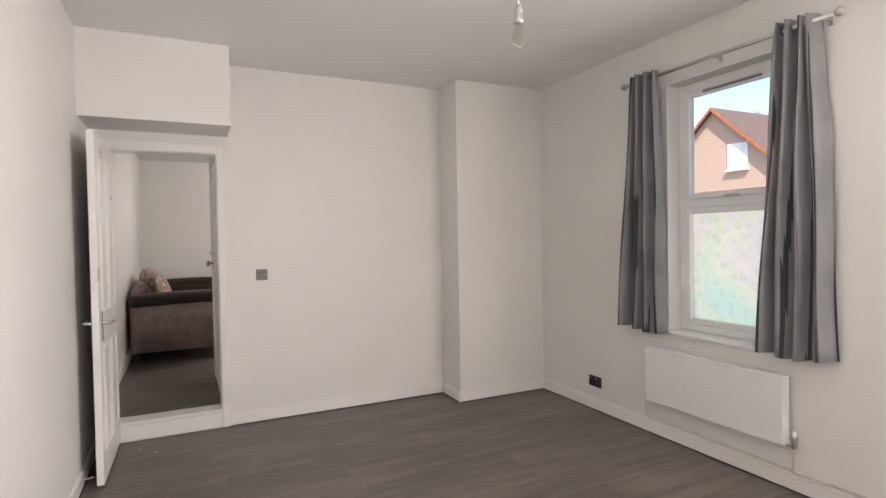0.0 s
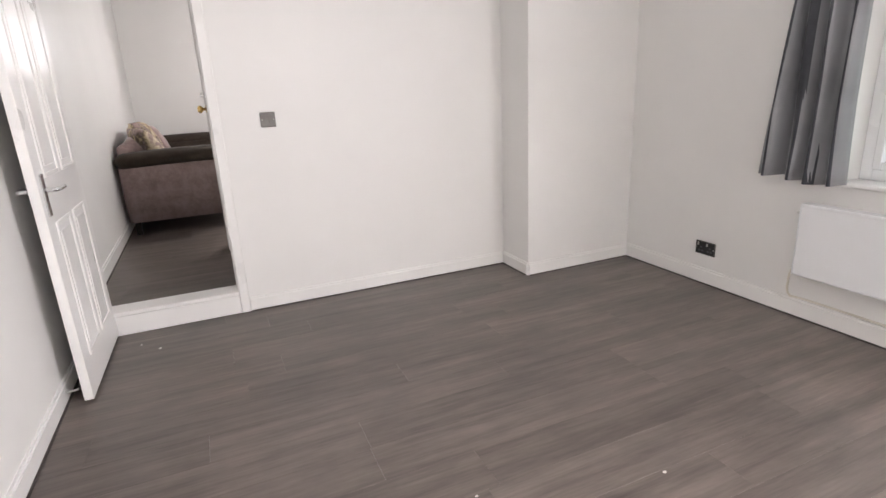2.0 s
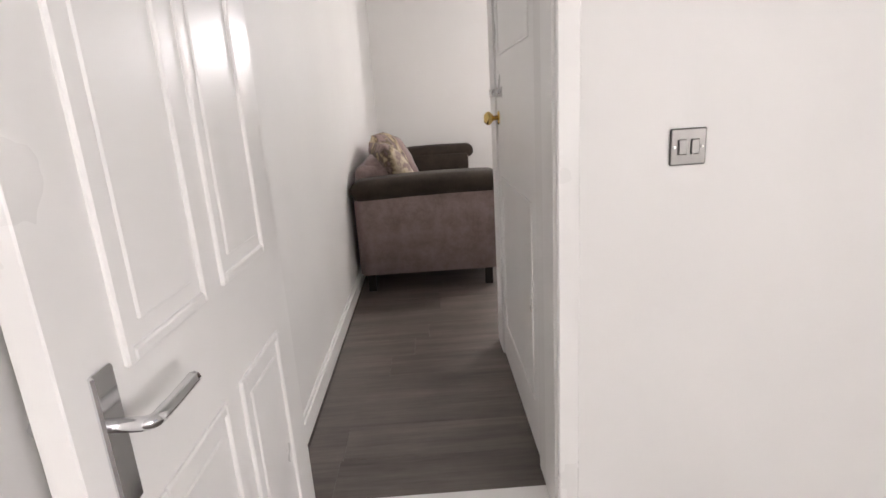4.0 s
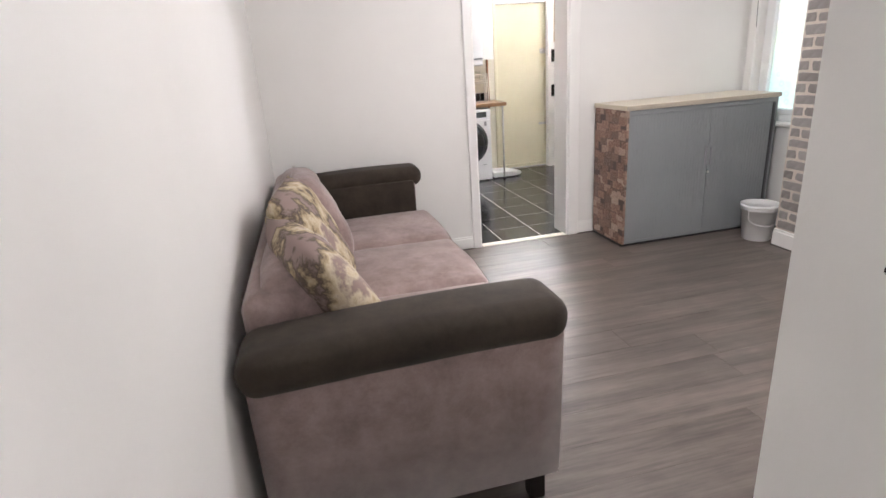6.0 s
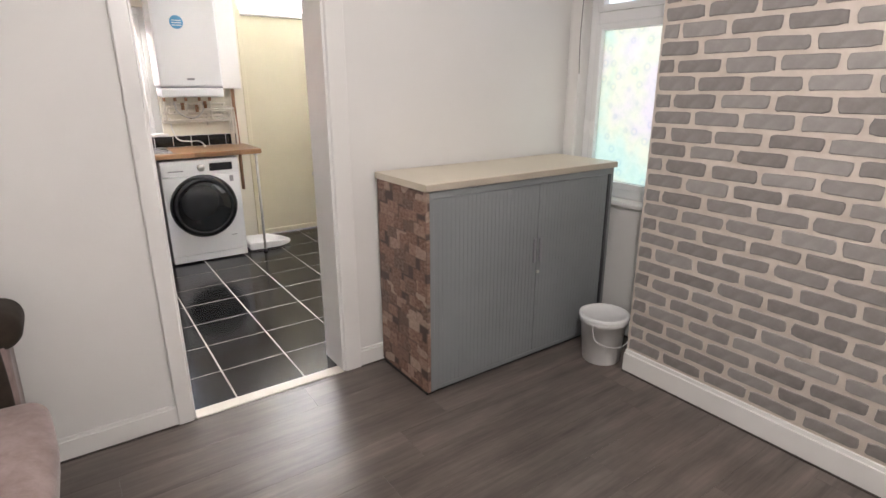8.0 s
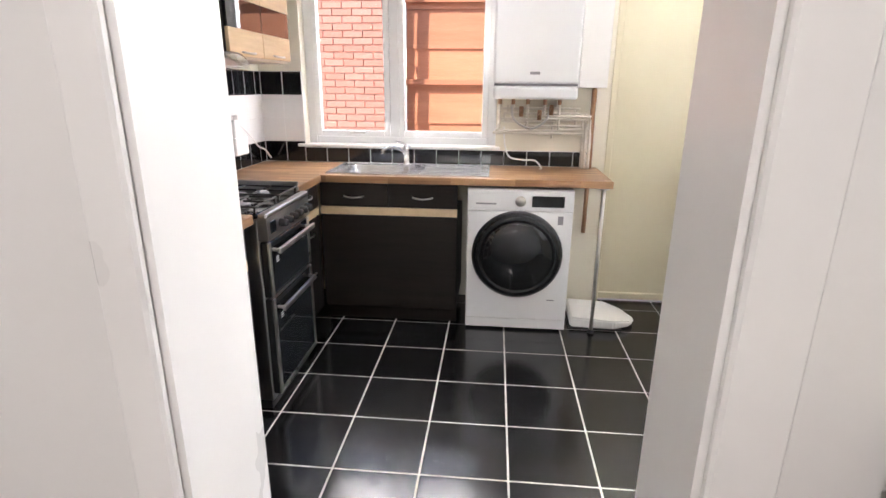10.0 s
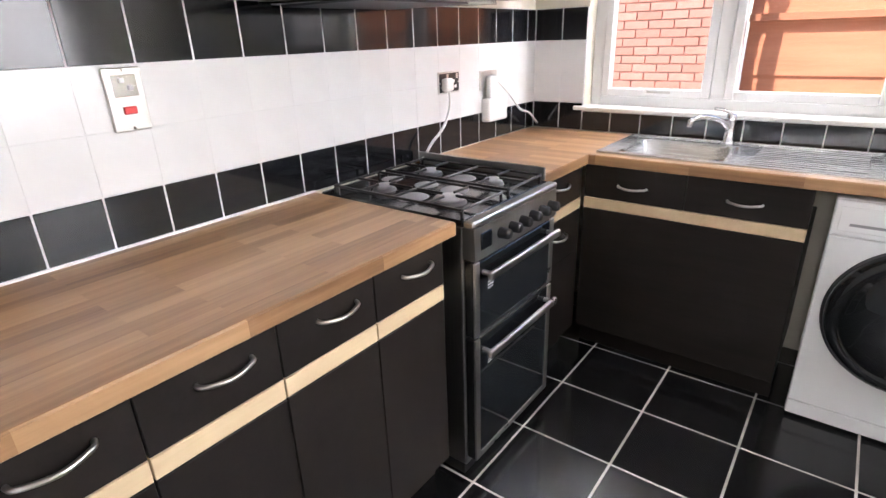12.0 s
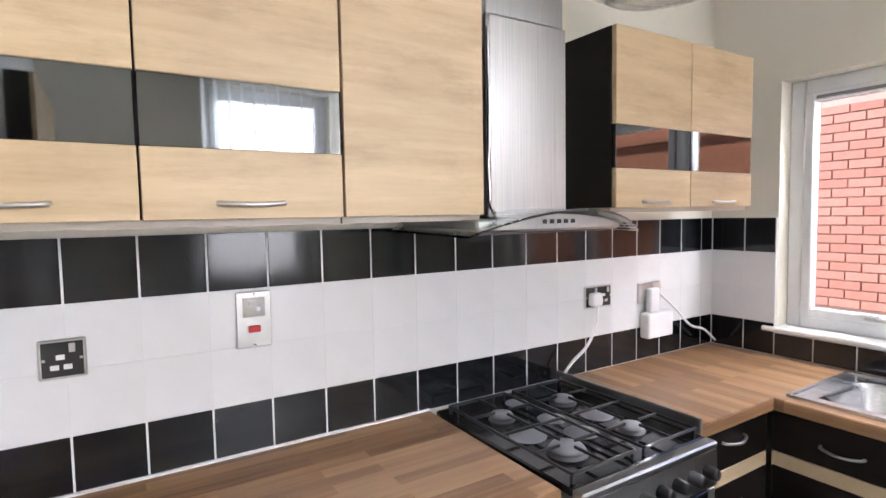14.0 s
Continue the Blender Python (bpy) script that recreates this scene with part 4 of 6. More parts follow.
def sofa():
    x0, x1, y0, y1 = 0.06, 0.965, 2.725, 5.22
    s = thing("sofa", (x0, y0, 0), "mauve fabric sofa with dark brown arm tops", "sofa")
    part("base", soft_box((x0 + 0.02, y0 + 0.02, 0.115), (x1 - 0.01, y1 - 0.02, 0.30), 0.02, 2, 0.004), M["mauve"], s, "", True)
    for k, (ya, yb, yo) in enumerate(((y0, y0 + 0.21, -1), (y1 - 0.21, y1, 1))):
        # flared arm: straight-sided panel that swells towards its rolled top
        prof = [(0.0, 0.12), (0.0, 0.60), (-0.01, 0.65), (0.21, 0.65), (0.20, 0.12)]
        pts = [((ya + p if yo < 0 else yb - p), z) for p, z in prof]
        bm = bmesh.new()
        n = 12
        secs = []
        for i in range(n + 1):
            u = i / n
            x = x0 + 0.01 + (x1 - x0 - 0.02) * u
            dz = 0.012 * math.sin(math.pi * u)
            fl = 0.012 * u ** 3
            secs.append([bm.verts.new((x + (fl if z > 0.5 else 0), y, z + (dz if z > 0.5 else 0))) for y, z in pts])
        for a, b in zip(secs, secs[1:]):
            for i in range(5):
                bm.faces.new((a[i], a[(i + 1) % 5], b[(i + 1) % 5], b[i]))
        bm.faces.new(secs[0]), bm.faces.new(secs[-1][::-1])
        bmesh.ops.recalc_face_normals(bm, faces=bm.faces)
        bmesh.ops.bevel(bm, geom=[e for e in bm.edges if e.calc_face_angle(0) > 0.6], offset=0.012, segments=2, affect="EDGES")
        arm = part("arm", bm, M["mauve"], s, "", True)
        roll = soft_box((x0 - 0.005, ya - (0.03 if yo < 0 else 0.0), 0.605), (x1 + (0.012 if yo < 0 else 0.05), yb + (0.03 if yo > 0 else 0.0), 0.735), 0.055, 5, 0.008, k)
        for v in roll.verts:
            v.co.z += 0.02 * (0.5 - (v.co.x - x0) / (x1 - x0)) * -1 + 0.010 * math.sin(math.pi * (v.co.x - x0) / (x1 - x0))
        part("arm_top", roll, M["brown"], arm, "dark brown suede rolled arm top", True)
        if yo > 0:
            part("arm_inside", soft_box((x0 + 0.15, ya - 0.012, 0.32), (x1 - 0.01, ya + 0.02, 0.66), 0.01, 2, 0.004, 3), M["brown"], arm, "dark brown suede inner arm", True)
    w = (y1 - y0 - 0.42) / 3
    part("back", soft_box((x0, y0 + 0.19, 0.12), (x0 + 0.17, y1 - 0.19, 0.80), 0.05, 4, 0.008), M["mauve"], s, "", True)
    for k in range(3):
        a = y0 + 0.21 + w * k
        part("seat_cushion", soft_box((x0 + 0.19, a + 0.003, 0.30), (x1 + 0.075, a + w - 0.003, 0.45), 0.055, 5, 0.025, 10 + k), M["mauve"], s, "", True)
        bc = soft_box((x0 + 0.13, a + 0.01, 0.42), (x0 + 0.34, a + w - 0.01, 0.83), 0.07, 5, 0.03, 20 + k)
        for v in bc.verts:
            v.co.x -= (v.co.z - 0.42) * 0.22
        part("back_cushion", bc, M["mauve"], s, "", True)
    for x in (x0 + 0.07, x1 - 0.07):
        for y in (y0 + 0.07, y1 - 0.07):
            part("foot", extrude_profile([(x - 0.025, y - 0.025), (x + 0.025, y - 0.025), (x + 0.025, y + 0.025), (x - 0.025, y + 0.025)], 2, 0.0, 0.13), M["dark_unit"], s, "dark wooden foot")
    return s


sofa()


def scatter_cushion(centre, size, rot, seed, material, label):
    t = thing("cushion", centre, label, "cushion", "cushions on the sofa")
    bm = bmesh.new()
    n = 18
    for s in (1, -1):
        g = []
        for i in range(n + 1):
            row = []
            for j in range(n + 1):
                u, v = 2 * i / n - 1, 2 * j / n - 1
                pin = 1 - 0.10 * (u * u) * (1 - v * v) - 0.0
                pin2 = 1 - 0.10 * (v * v) * (1 - u * u)
                h = (max(0, (1 - u ** 4) * (1 - v ** 4))) ** 0.55 * size * 0.17
                h += noise.noise(Vector((u * 2 + seed, v * 2, s))) * 0.018 * (1 - u * u) * (1 - v * v)
                row.append(bm.verts.new((u * size / 2 * pin2, v * size / 2 * pin, s * h)))
            g.append(row)
        for i in range(n):
            for j in range(n):
                q = (g[i][j], g[i + 1][j], g[i + 1][j + 1], g[i][j + 1])
                bm.faces.new(q if s > 0 else q[::-1])
    bmesh.ops.remove_doubles(bm, verts=bm.verts, dist=1e-4)
    bm.transform(Matrix.Translation(centre) @ Euler([radians(a) for a in rot]).to_matrix().to_4x4())
    part("cover", bm, material, t, "", True)
    return t


scatter_cushion((0.33, 3.17, 0.69), 0.54, (0, 60, 16), 1, M["cushion"], "cream and brown patterned cushion leaning on the sofa back")
scatter_cushion((0.28, 3.66, 0.72), 0.54, (0, 66, -6), 5, M["cushion"], "cream and brown patterned cushion leaning on the sofa back")
scatter_cushion((0.32, 4.35, 0.68), 0.50, (0, 66, 5), 9, M["mauve"], "plain mauve cushion leaning on the sofa back")


def tambour_cabinet():
    x0, x1, y0, y1, h = 2.465, 3.715, 4.835, 5.275, 1.0
    c = thing("tambour_cabinet", (x0, y0, 0), "grey tambour door office cabinet with stone print side", "cabinet")
    part("side_panel", box((x0, y0, 0.02), (x0 + 0.018, y1, h), 0.001), M["stone"], c, "side covered in reddish stone print")
    part("side_panel", box((x1 - 0.018, y0, 0.02), (x1, y1, h), 0.001), M["grey_tambour"], c)
    part("back_panel", box((x0 + 0.018, y1 - 0.01, 0.02), (x1 - 0.018, y1, h)), M["grey_tambour"], c)
    part("plinth", box((x0 + 0.004, y0 + 0.02, 0.0), (x1 - 0.004, y1 - 0.01, 0.02)), M["black"], c)
    part("floor_panel", box((x0 + 0.018, y0 + 0.005, 0.021), (x1 - 0.018, y1 - 0.011, 0.04)), M["grey_tambour"], c)
    part("front_rail", box((x0 + 0.018, y0, h - 0.035), (x1 - 0.018, y0 + 0.018, h), 0.002), M["grey_tambour"], c)
    part("front_post", box((x0 + 0.0185, y0 - 0.001, 0.022), (x0 + 0.04, y0 + 0.02, h - 0.0355), 0.002), M["grey_tambour"], c)
    part("front_post", box((x1 - 0.04, y0 - 0.001, 0.022), (x1 - 0.0185, y0 + 0.02, h - 0.0355), 0.002), M["dark_metal"], c)
    xm = (x0 + x1) / 2 + 0.06
    for a, b in ((x0 + 0.041, xm - 0.0015), (xm + 0.0015, x1 - 0.041)):
        d = part("tambour_door", box((a, y0 + 0.012, 0.041), (b, y0 + 0.018, h - 0.036)), M["grey_tambour"], c)
        n = round((b - a) / 0.024)
        for k in range(n):
            u0 = a + (b - a) * k / n
            part("slat", box((u0 + 0.0003, y0 + 0.005, 0.042), (u0 + (b - a) / n - 0.0003, y0 + 0.0125, h - 0.037), 0.0006), M["grey_tambour"], d)
    for s in (-1, 1):
        hx = xm + s * 0.022
        part("handle", box((hx - 0.010, y0 - 0.008, 0.555), (hx + 0.010, y0 + 0.006, 0.685), 0.004), M["grey_print"], c, "dark recessed grip")
    part("lock", cyl((xm + 0.01, y0 + 0.006, 0.50), (xm + 0.01, y0 - 0.002, 0.50), 0.009), M["satin"], c)
    top = part("top", box((x0 - 0.008, y0 - 0.012, h + 0.001), (x1 + 0.008, y1 + 0.005, h + 0.033), 0.002), M["cab_top"], c, "cream laminate top")
    part("edging", box((x0 - 0.009, y0 - 0.0145, h + 0.003), (x1 + 0.009, y0 - 0.0122, h + 0.031)), M["cab_edge"], top)
    return c


tambour_cabinet()


def bucket():
    c = (3.455, 4.615, 0)
    b = thing("bucket", c, "white plastic tub standing beside the cabinet", "bucket")
    part("tub", lathe([(0, 0.004), (0.092, 0.0), (0.098, 0.008), (0.118, 0.225), (0.126, 0.226), (0.127, 0.262), (0.120, 0.264), (0.114, 0.23), (0.094, 0.012), (0, 0.010)], c, "z", 36), M["white"], b, "", True)
    part("lid", lathe([(0, 0.262), (0.110, 0.262), (0.117, 0.272), (0.130, 0.270), (0.131, 0.252), (0.1285, 0.250)], c, "z", 36), M["white"], b, "", True)
    part("wire_handle", tube([(c[0] - 0.122, c[1] - 0.03, 0.235), (c[0] - 0.13, c[1] - 0.06, 0.16), (c[0] - 0.05, c[1] - 0.135, 0.13), (c[0] + 0.06, c[1] - 0.13, 0.16), (c[0] + 0.118, c[1] - 0.04, 0.235)], 0.0025), M["white"], b, "", True)
    return b


bucket()
blind = thing("blind_rail", (XA - 0.05, 4.87, 1.92), "dark rolled blind rail across the window", "blind")
part("rail", box((XA - 0.07, 4.47, 1.905), (XA - 0.035, 5.195, 1.935), 0.006, 2), M["black"], blind)
part("cord", tube([(XA - 0.06, 5.16, 1.905), (XA - 0.062, 5.165, 1.7), (XA - 0.058, 5.16, 1.5)], 0.002), M["black"], blind)
struct("trim_breast_edge", box((XB - 0.009, 2.79, 0.12), (XB - 0.0005, 2.905, 2.5), 0.002), M["gloss"], "white painted strip edging the chimney breast", "trim")
# unseen pendant, added to carry the living room fill light
pendant((1.9, 3.3, 2.5), 0.25)

# ---- kitchen ----
WT0, WT1 = 0.88, 0.92
BACK = (-0.05, 0, 0)   # offset of the fittings along the window wall
wt1 = thing("worktop", (KX, 5.525, WT0), "oak block effect worktop beside the cooker", "worktop", "worktops")
part("slab", box((KX, 5.525, WT0), (1.0, 6.665, WT1), 0.004, 2), M["worktop_y"], wt1)
part("front_edge", box((1.0001, 5.525, WT0 + 0.001), (1.004, 6.665, WT1 - 0.002), 0.0015), M["worktop_y"], wt1)
wt2 = thing("worktop", (KX, 7.20, WT0), "oak block effect corner worktop holding the sink", "worktop", "worktops")
slab = bmesh.new()   # an L with a hole for the bowl
for xa, ya, xb, yb_ in ((KX, 7.20, 0.965, 7.643), (KX, 7.643, 1.05, KY), (1.05, 7.643, 1.45, 7.735), (1.05, 8.055, 1.45, KY), (1.45, 7.643, 2.61, KY)):
    add_box(slab, (xa, ya, WT0), (xb, yb_, WT1))
bmesh.ops.remove_doubles(slab, verts=slab.verts, dist=1e-4)
part("slab", slab, M["worktop_x"], wt2)
part("front_edge", box((0.9651, 7.20, WT0 + 0.001), (0.969, 7.639, WT1 - 0.002), 0.0015), M["worktop_y"], wt2)
part("front_edge", box((0.965, 7.639, WT0 + 0.001), (2.61, 7.6429, WT1 - 0.002), 0.0015), M["worktop_x"], wt2)
part("end_edge", box((2.6101, 7.643, WT0 + 0.001), (2.613, KY, WT1 - 0.002), 0.001), M["worktop_x"], wt2)
part_strip = struct("trim_worktop_sealant", box((KX + 0.012, 5.525, WT1), (KX + 0.02, 6.665, WT1 + 0.006)), M["white"], "uneven white sealant bead", "trim")
leg = thing("support_pole", (2.62, 7.67, 0), "slim chrome pole propping the worktop end", "pole", shift=BACK)
part("post", cyl((2.62, 7.67, 0.01), (2.62, 7.67, WT0 - 0.006), 0.011), M["satin"], leg, "", True)
part("foot", cyl((2.62, 7.67, 0), (2.62, 7.67, 0.02), 0.018), M["dark_metal"], leg)
part("flange", cyl((2.62, 7.67, WT0 - 0.008), (2.62, 7.67, WT0), 0.028), M["satin"], leg)


def bow_handle(parent, axis, p, length, up=0.0):
    """A curved bow handle; axis: the way it runs. Stands out from the front."""
    x, y, z = p
    h = length / 2
    if axis == 1:
        pts = [(x, y - h, z), (x + 0.016, y - h * 0.85, z - 0.002), (x + 0.028, y, z - 0.006), (x + 0.016, y + h * 0.85, z - 0.002), (x, y + h, z)]
    else:
        pts = [(x - h, y, z), (x - h * 0.85, y - 0.016, z - 0.002), (x, y - 0.028, z - 0.006), (x + h * 0.85, y - 0.016, z - 0.002), (x + h, y, z)]
    part("handle", tube(pts, 0.005), M["satin"], parent, "curved satin metal handle", True)


def base_unit(axis, a, b, front, back, label, drawers=1, handles=None, strip=True):
    """A base cabinet from a to b along axis; front and back are where it begins and ends across."""
    at = (back, a, 0) if axis == 1 else (a, back, 0)
    u = thing("base_cabinet", at, label, "cabinet", "kitchen base cabinets")
    g = 0.0015
    sgn = 1 if front > back else -1

    def bx(u0, u1, z0, z1, d0, d1, bev=0.0015):
        return box((d0, u0, z0), (d1, u1, z1), bev) if axis == 1 else box((u0, d0, z0), (u1, d1, z1), bev)
    f0 = front - sgn * 0.019
    part("carcass", bx(a + g, b - g, 0.105, WT0 - 0.001 if axis == 1 else 0.68, back, f0 - sgn * 0.002), M["dark_unit"], u)
    part("plinth", bx(a + g, b - g, 0.0, 0.104, f0 - sgn * 0.06, f0 - sgn * 0.045), M["dark_unit"], u)
    rows = [(0.735, WT0 - 0.008)] if drawers == 1 else [(0.735, WT0 - 0.008), (0.50, 0.682)]
    for k, (z0, z1) in enumerate(rows):
        for ha, hb in (handles or [(a, b)]):
            d = part("drawer_front", bx(ha + g, hb - g, z0, z1, f0, front), M["dark_unit"], u)
            m = (ha + hb) / 2
            p = (front, m + 0.02, (z0 + z1) / 2 + 0.02) if axis == 1 else (m, front, (z0 + z1) / 2 - 0.005)
            bow_handle(d, axis, p, 0.115)
    if strip:
        part("beech_strip", bx(a + g, b - g, 0.686, 0.732, f0, front), M["beech"], u, "pale beech trim strip")
    zt = 0.683 if drawers == 1 else 0.497
    part("door", bx(a + g, b - g, 0.108, zt, f0, front), M["dark_unit"], u)
    return u


base_unit(1, 5.53, 5.813, 0.972, KX, "narrow dark wood effect drawer cabinet beside the doorway")
base_unit(1, 5.813, 6.093, 0.972, KX, "narrow dark wood effect drawer cabinet with beech strip")
base_unit(1, 6.093, 6.371, 0.972, KX, "narrow dark wood effect drawer cabinet with beech strip")
base_unit(1, 6.371, 6.645, 0.972, KX, "narrow dark wood effect cabinet beside the cooker")
base_unit(1, 7.21, 7.655, 0.94, KX, "dark wood effect corner drawer cabinet", drawers=2)
base_unit(0, 0.945, 1.755, 7.672, KY, "wide dark wood effect sink cabinet with beech strip", handles=[(0.945, 1.35), (1.35, 1.755)])


def cooker():
    x0, x1, y0, y1 = KX + 0.02, 1.04, 6.692, 7.192
    c = thing("gas_cooker", (x0, y0, 0), "freestanding stainless gas cooker with black glass doors", "cooker")
    part("body", box((x0, y0, 0.05), (x1 - 0.035, y1, 0.895), 0.004), M["steel"], c)
    part("hob", box((x0 - 0.005, y0 - 0.004, 0.8955), (x1 - 0.03, y1 + 0.004, 0.915), 0.005), M["hob_black"], c, "glossy black enamel hob")
    part("hob_trim", box((x1 - 0.03, y0 - 0.004, 0.896), (x1 + 0.006, y1 + 0.004, 0.916), 0.005), M["steel"], c)
    fa = part("control_panel", extrude_profile([(x1 - 0.0345, 0.80), (x1 + 0.008, 0.80), (x1 + 0.004, 0.895), (x1 - 0.0345, 0.895)], 1, y0, y1), M["steel"], c)
    part("display", box((x1 + 0.004, y0 + 0.03, 0.825), (x1 + 0.010, y0 + 0.085, 0.875), 0.002), M["black_glass"], fa)
    for k in range(6):
        y = y0 + 0.135 + k * 0.063
        part("control_knob", lathe([(0, 0.034), (0.013, 0.034), (0.016, 0.028), (0.018, 0.0)], (x1 + 0.006, y, 0.848), "x", 18), M["black"], fa, "black control knob", True)
    for z0, z1, hz in ((0.548, 0.792, 0.752), (0.085, 0.540, 0.492)):
        d = part("oven_door", box((x1 - 0.034, y0 + 0.004, z0), (x1 - 0.004, y1 - 0.004, z1), 0.004), M["black"], c, "black glass oven door with silver edges")
        part("door_glass", box((x1 - 0.0045, y0 + 0.030, z0 + 0.012), (x1 + 0.0010, y1 - 0.030, z1 - 0.006), 0.002), M["black_glass"], d)
        for ya, yb in ((y0 + 0.004, y0 + 0.030), (y1 - 0.030, y1 - 0.004)):
            part("edge_strip", box((x1 - 0.0042, ya, z0 + 0.001), (x1 + 0.004, yb, z1 - 0.001), 0.002), M["satin"], d, "silver door edge")
        if z0 < 0.3:
            part("edge_strip", box((x1 - 0.0042, y0 + 0.0305, z0 + 0.001), (x1 + 0.004, y1 - 0.0305, z0 + 0.024), 0.002), M["satin"], d)
        bar = box((x1 + 0.028, y0 + 0.03, hz - 0.013), (x1 + 0.044, y1 - 0.03, hz + 0.013), 0.006, 3)
        for ya in (y0 + 0.05, y1 - 0.05):
            add_cyl(bar, (x1 - 0.003, ya, hz), (x1 + 0.03, ya, hz), 0.008)
        part("handle", bar, M["satin"], d, "wide silver bar handle")
        for k in range(3):
            part("print_mark", box((x1 + 0.0009, y0 + 0.075, hz - 0.045 - k * 0.010), (x1 + 0.0016, y0 + 0.105, hz - 0.041 - k * 0.010)), M["white"], d)
    part("plinth", box((x0 + 0.02, y0 + 0.01, 0.0), (x1 - 0.05, y1 - 0.01, 0.049)), M["black"], c)
    zt = 0.915
    for bx_, by_, r in ((0.60, 6.815, 0.036), (0.60, 7.065, 0.040), (0.87, 6.815, 0.050), (0.87, 7.065, 0.034)):
        b = part("burner", lathe([(0, 0.010), (r, 0.010), (r + 0.005, 0.0)], (bx_, by_, zt), "z", 24), M["dark_metal"], c, "", True)
        part("burner_cap", lathe([(0, 0.021), (r * 0.85, 0.020), (r * 0.95, 0.014), (r * 0.92, 0.010)], (bx_, by_, zt), "z", 24), M["grey_print"], b, "grey enamel burner cap", True)
    for yc in (6.815, 7.065):
        g = bmesh.new()
        for xa in (0.475, 0.995):
            add_box(g, (xa - 0.004, yc - 0.108, zt + 0.020), (xa + 0.004, yc + 0.108, zt + 0.028), 0.002)
        for ya in (yc - 0.108, yc + 0.108):
            add_box(g, (0.475, ya - 0.004, zt + 0.020), (0.995, ya + 0.004, zt + 0.028), 0.002)
        add_box(g, (0.733, yc - 0.108, zt + 0.020), (0.741, yc + 0.108, zt + 0.028), 0.002)
        for xc in (0.60, 0.87):
            for sg in (-1, 1):
                add_box(g, (xc - 0.003, yc + sg * 0.026, zt + 0.021), (xc + 0.003, yc + sg * 0.108, zt + 0.029), 0.001)
                add_box(g, (xc + sg * 0.026, yc - 0.003, zt + 0.021), (xc + sg * 0.125, yc + 0.003, zt + 0.029), 0.001)
        for xa in (0.478, 0.992):
            for ya in (yc - 0.104, yc + 0.104):
                add_box(g, (xa - 0.004, ya - 0.004, zt), (xa + 0.004, ya + 0.004, zt + 0.022))
        part("pan_support", g, M["black"], c, "black cast pan support")
    for xc, yc, w in ((0.735, 6.80, 0.048), (0.735, 7.075, 0.045), (0.68, 6.94, 0.038), (0.80, 6.94, 0.044), (0.52, 6.94, 0.034)):
        part("spill_plate", lathe([(0, 0.003), (w, 0.003), (w + 0.005, 0)], (xc, yc, zt), "z", 24), M["grey_print"], c, "", True)
    part("splash_guard", box((x0 + 0.01, y1 - 0.002, 0.9155), (x1 - 0.04, y1 + 0.006, 0.962), 0.003), M["steel"], c, "folded steel side guard")
    return c


cooker()


def washing_machine():
    x0, x1, y0, y1, h = 1.855, 2.455, 7.585, 8.11, 0.862
    w = thing("washing_machine", (x0, y0, 0), "white front-loading washing machine with black door", "washing machine", shift=(-0.043, 0.07, 0))
    part("cabinet", box((x0, y0 + 0.012, 0.012), (x1, y1, h), 0.010, 2), M["enamel"], w)
    part("front_panel", box((x0 + 0.002, y0, 0.075), (x1 - 0.002, y0 + 0.011, 0.735), 0.004), M["enamel"], w)
    part("kick_panel", box((x0 + 0.002, y0 + 0.002, 0.014), (x1 - 0.002, y0 + 0.011, 0.072), 0.003), M["enamel"], w)
    cp = part("control_panel", box((x0 + 0.002, y0 - 0.004, 0.739), (x1 - 0.002, y0 + 0.011, h - 0.004), 0.004), M["enamel"], w)
    part("display", box((x1 - 0.235, y0 - 0.0065, 0.765), (x1 - 0.055, y0 - 0.0035, 0.828), 0.002), M["black_glass"], cp, "black control display")
    part("program_dial", lathe([(0, -0.026), (0.024, -0.025), (0.029, -0.018), (0.030, 0)], (2.155, y0 - 0.004, 0.797), "y", 28), M["satin"], cp, "", True)
    part("drawer", box((x0 + 0.02, y0 - 0.0065, 0.755), (x0 + 0.19, y0 - 0.0035, 0.838), 0.003), M["enamel"], cp)
    part("logo_mark", box((x0 + 0.05, y0 - 0.0075, 0.775), (x0 + 0.165, y0 - 0.0064, 0.784)), M["grey_print"], cp)
    part("label_mark", box((x1 - 0.085, y0 - 0.0015, 0.665), (x1 - 0.055, y0 + 0.0005, 0.715)), M["grey_print"], w)
    part("label_mark", box((x1 - 0.12, y0 - 0.0015, 0.20), (x1 - 0.075, y0 + 0.0005, 0.206)), M["grey_print"], w)
    cx, cz = 2.148, 0.478
    d = part("door_ring", lathe([(0.252, 0.0), (0.256, -0.012), (0.247, -0.032), (0.225, -0.045), (0.205, -0.040), (0.200, -0.030)], (cx, y0, cz), "y", 56), M["black_glass"], w, "black glossy door surround", True)
    part("rim", lathe([(0.262, 0.001), (0.262, -0.006), (0.252, -0.008)], (cx, y0, cz), "y", 56), M["dark_metal"], d, "", True)
    part("door_glass", lathe([(0.206, -0.036), (0.19, -0.052), (0.14, -0.066), (0.07, -0.073), (0.0, -0.075)], (cx, y0, cz), "y", 56), M["black_glass"], d, "dark bowl-shaped door glass", True)
    for x in (x0 + 0.05, x1 - 0.05):
        for y in (y0 + 0.06, y1 - 0.05):
            part("foot", cyl((x, y, 0), (x, y, 0.014), 0.02), M["black"], w)
    return w


washing_machine()
M["black"].node_tree.nodes["Principled BSDF"].inputs["Coat Weight"].default_value = 0.3


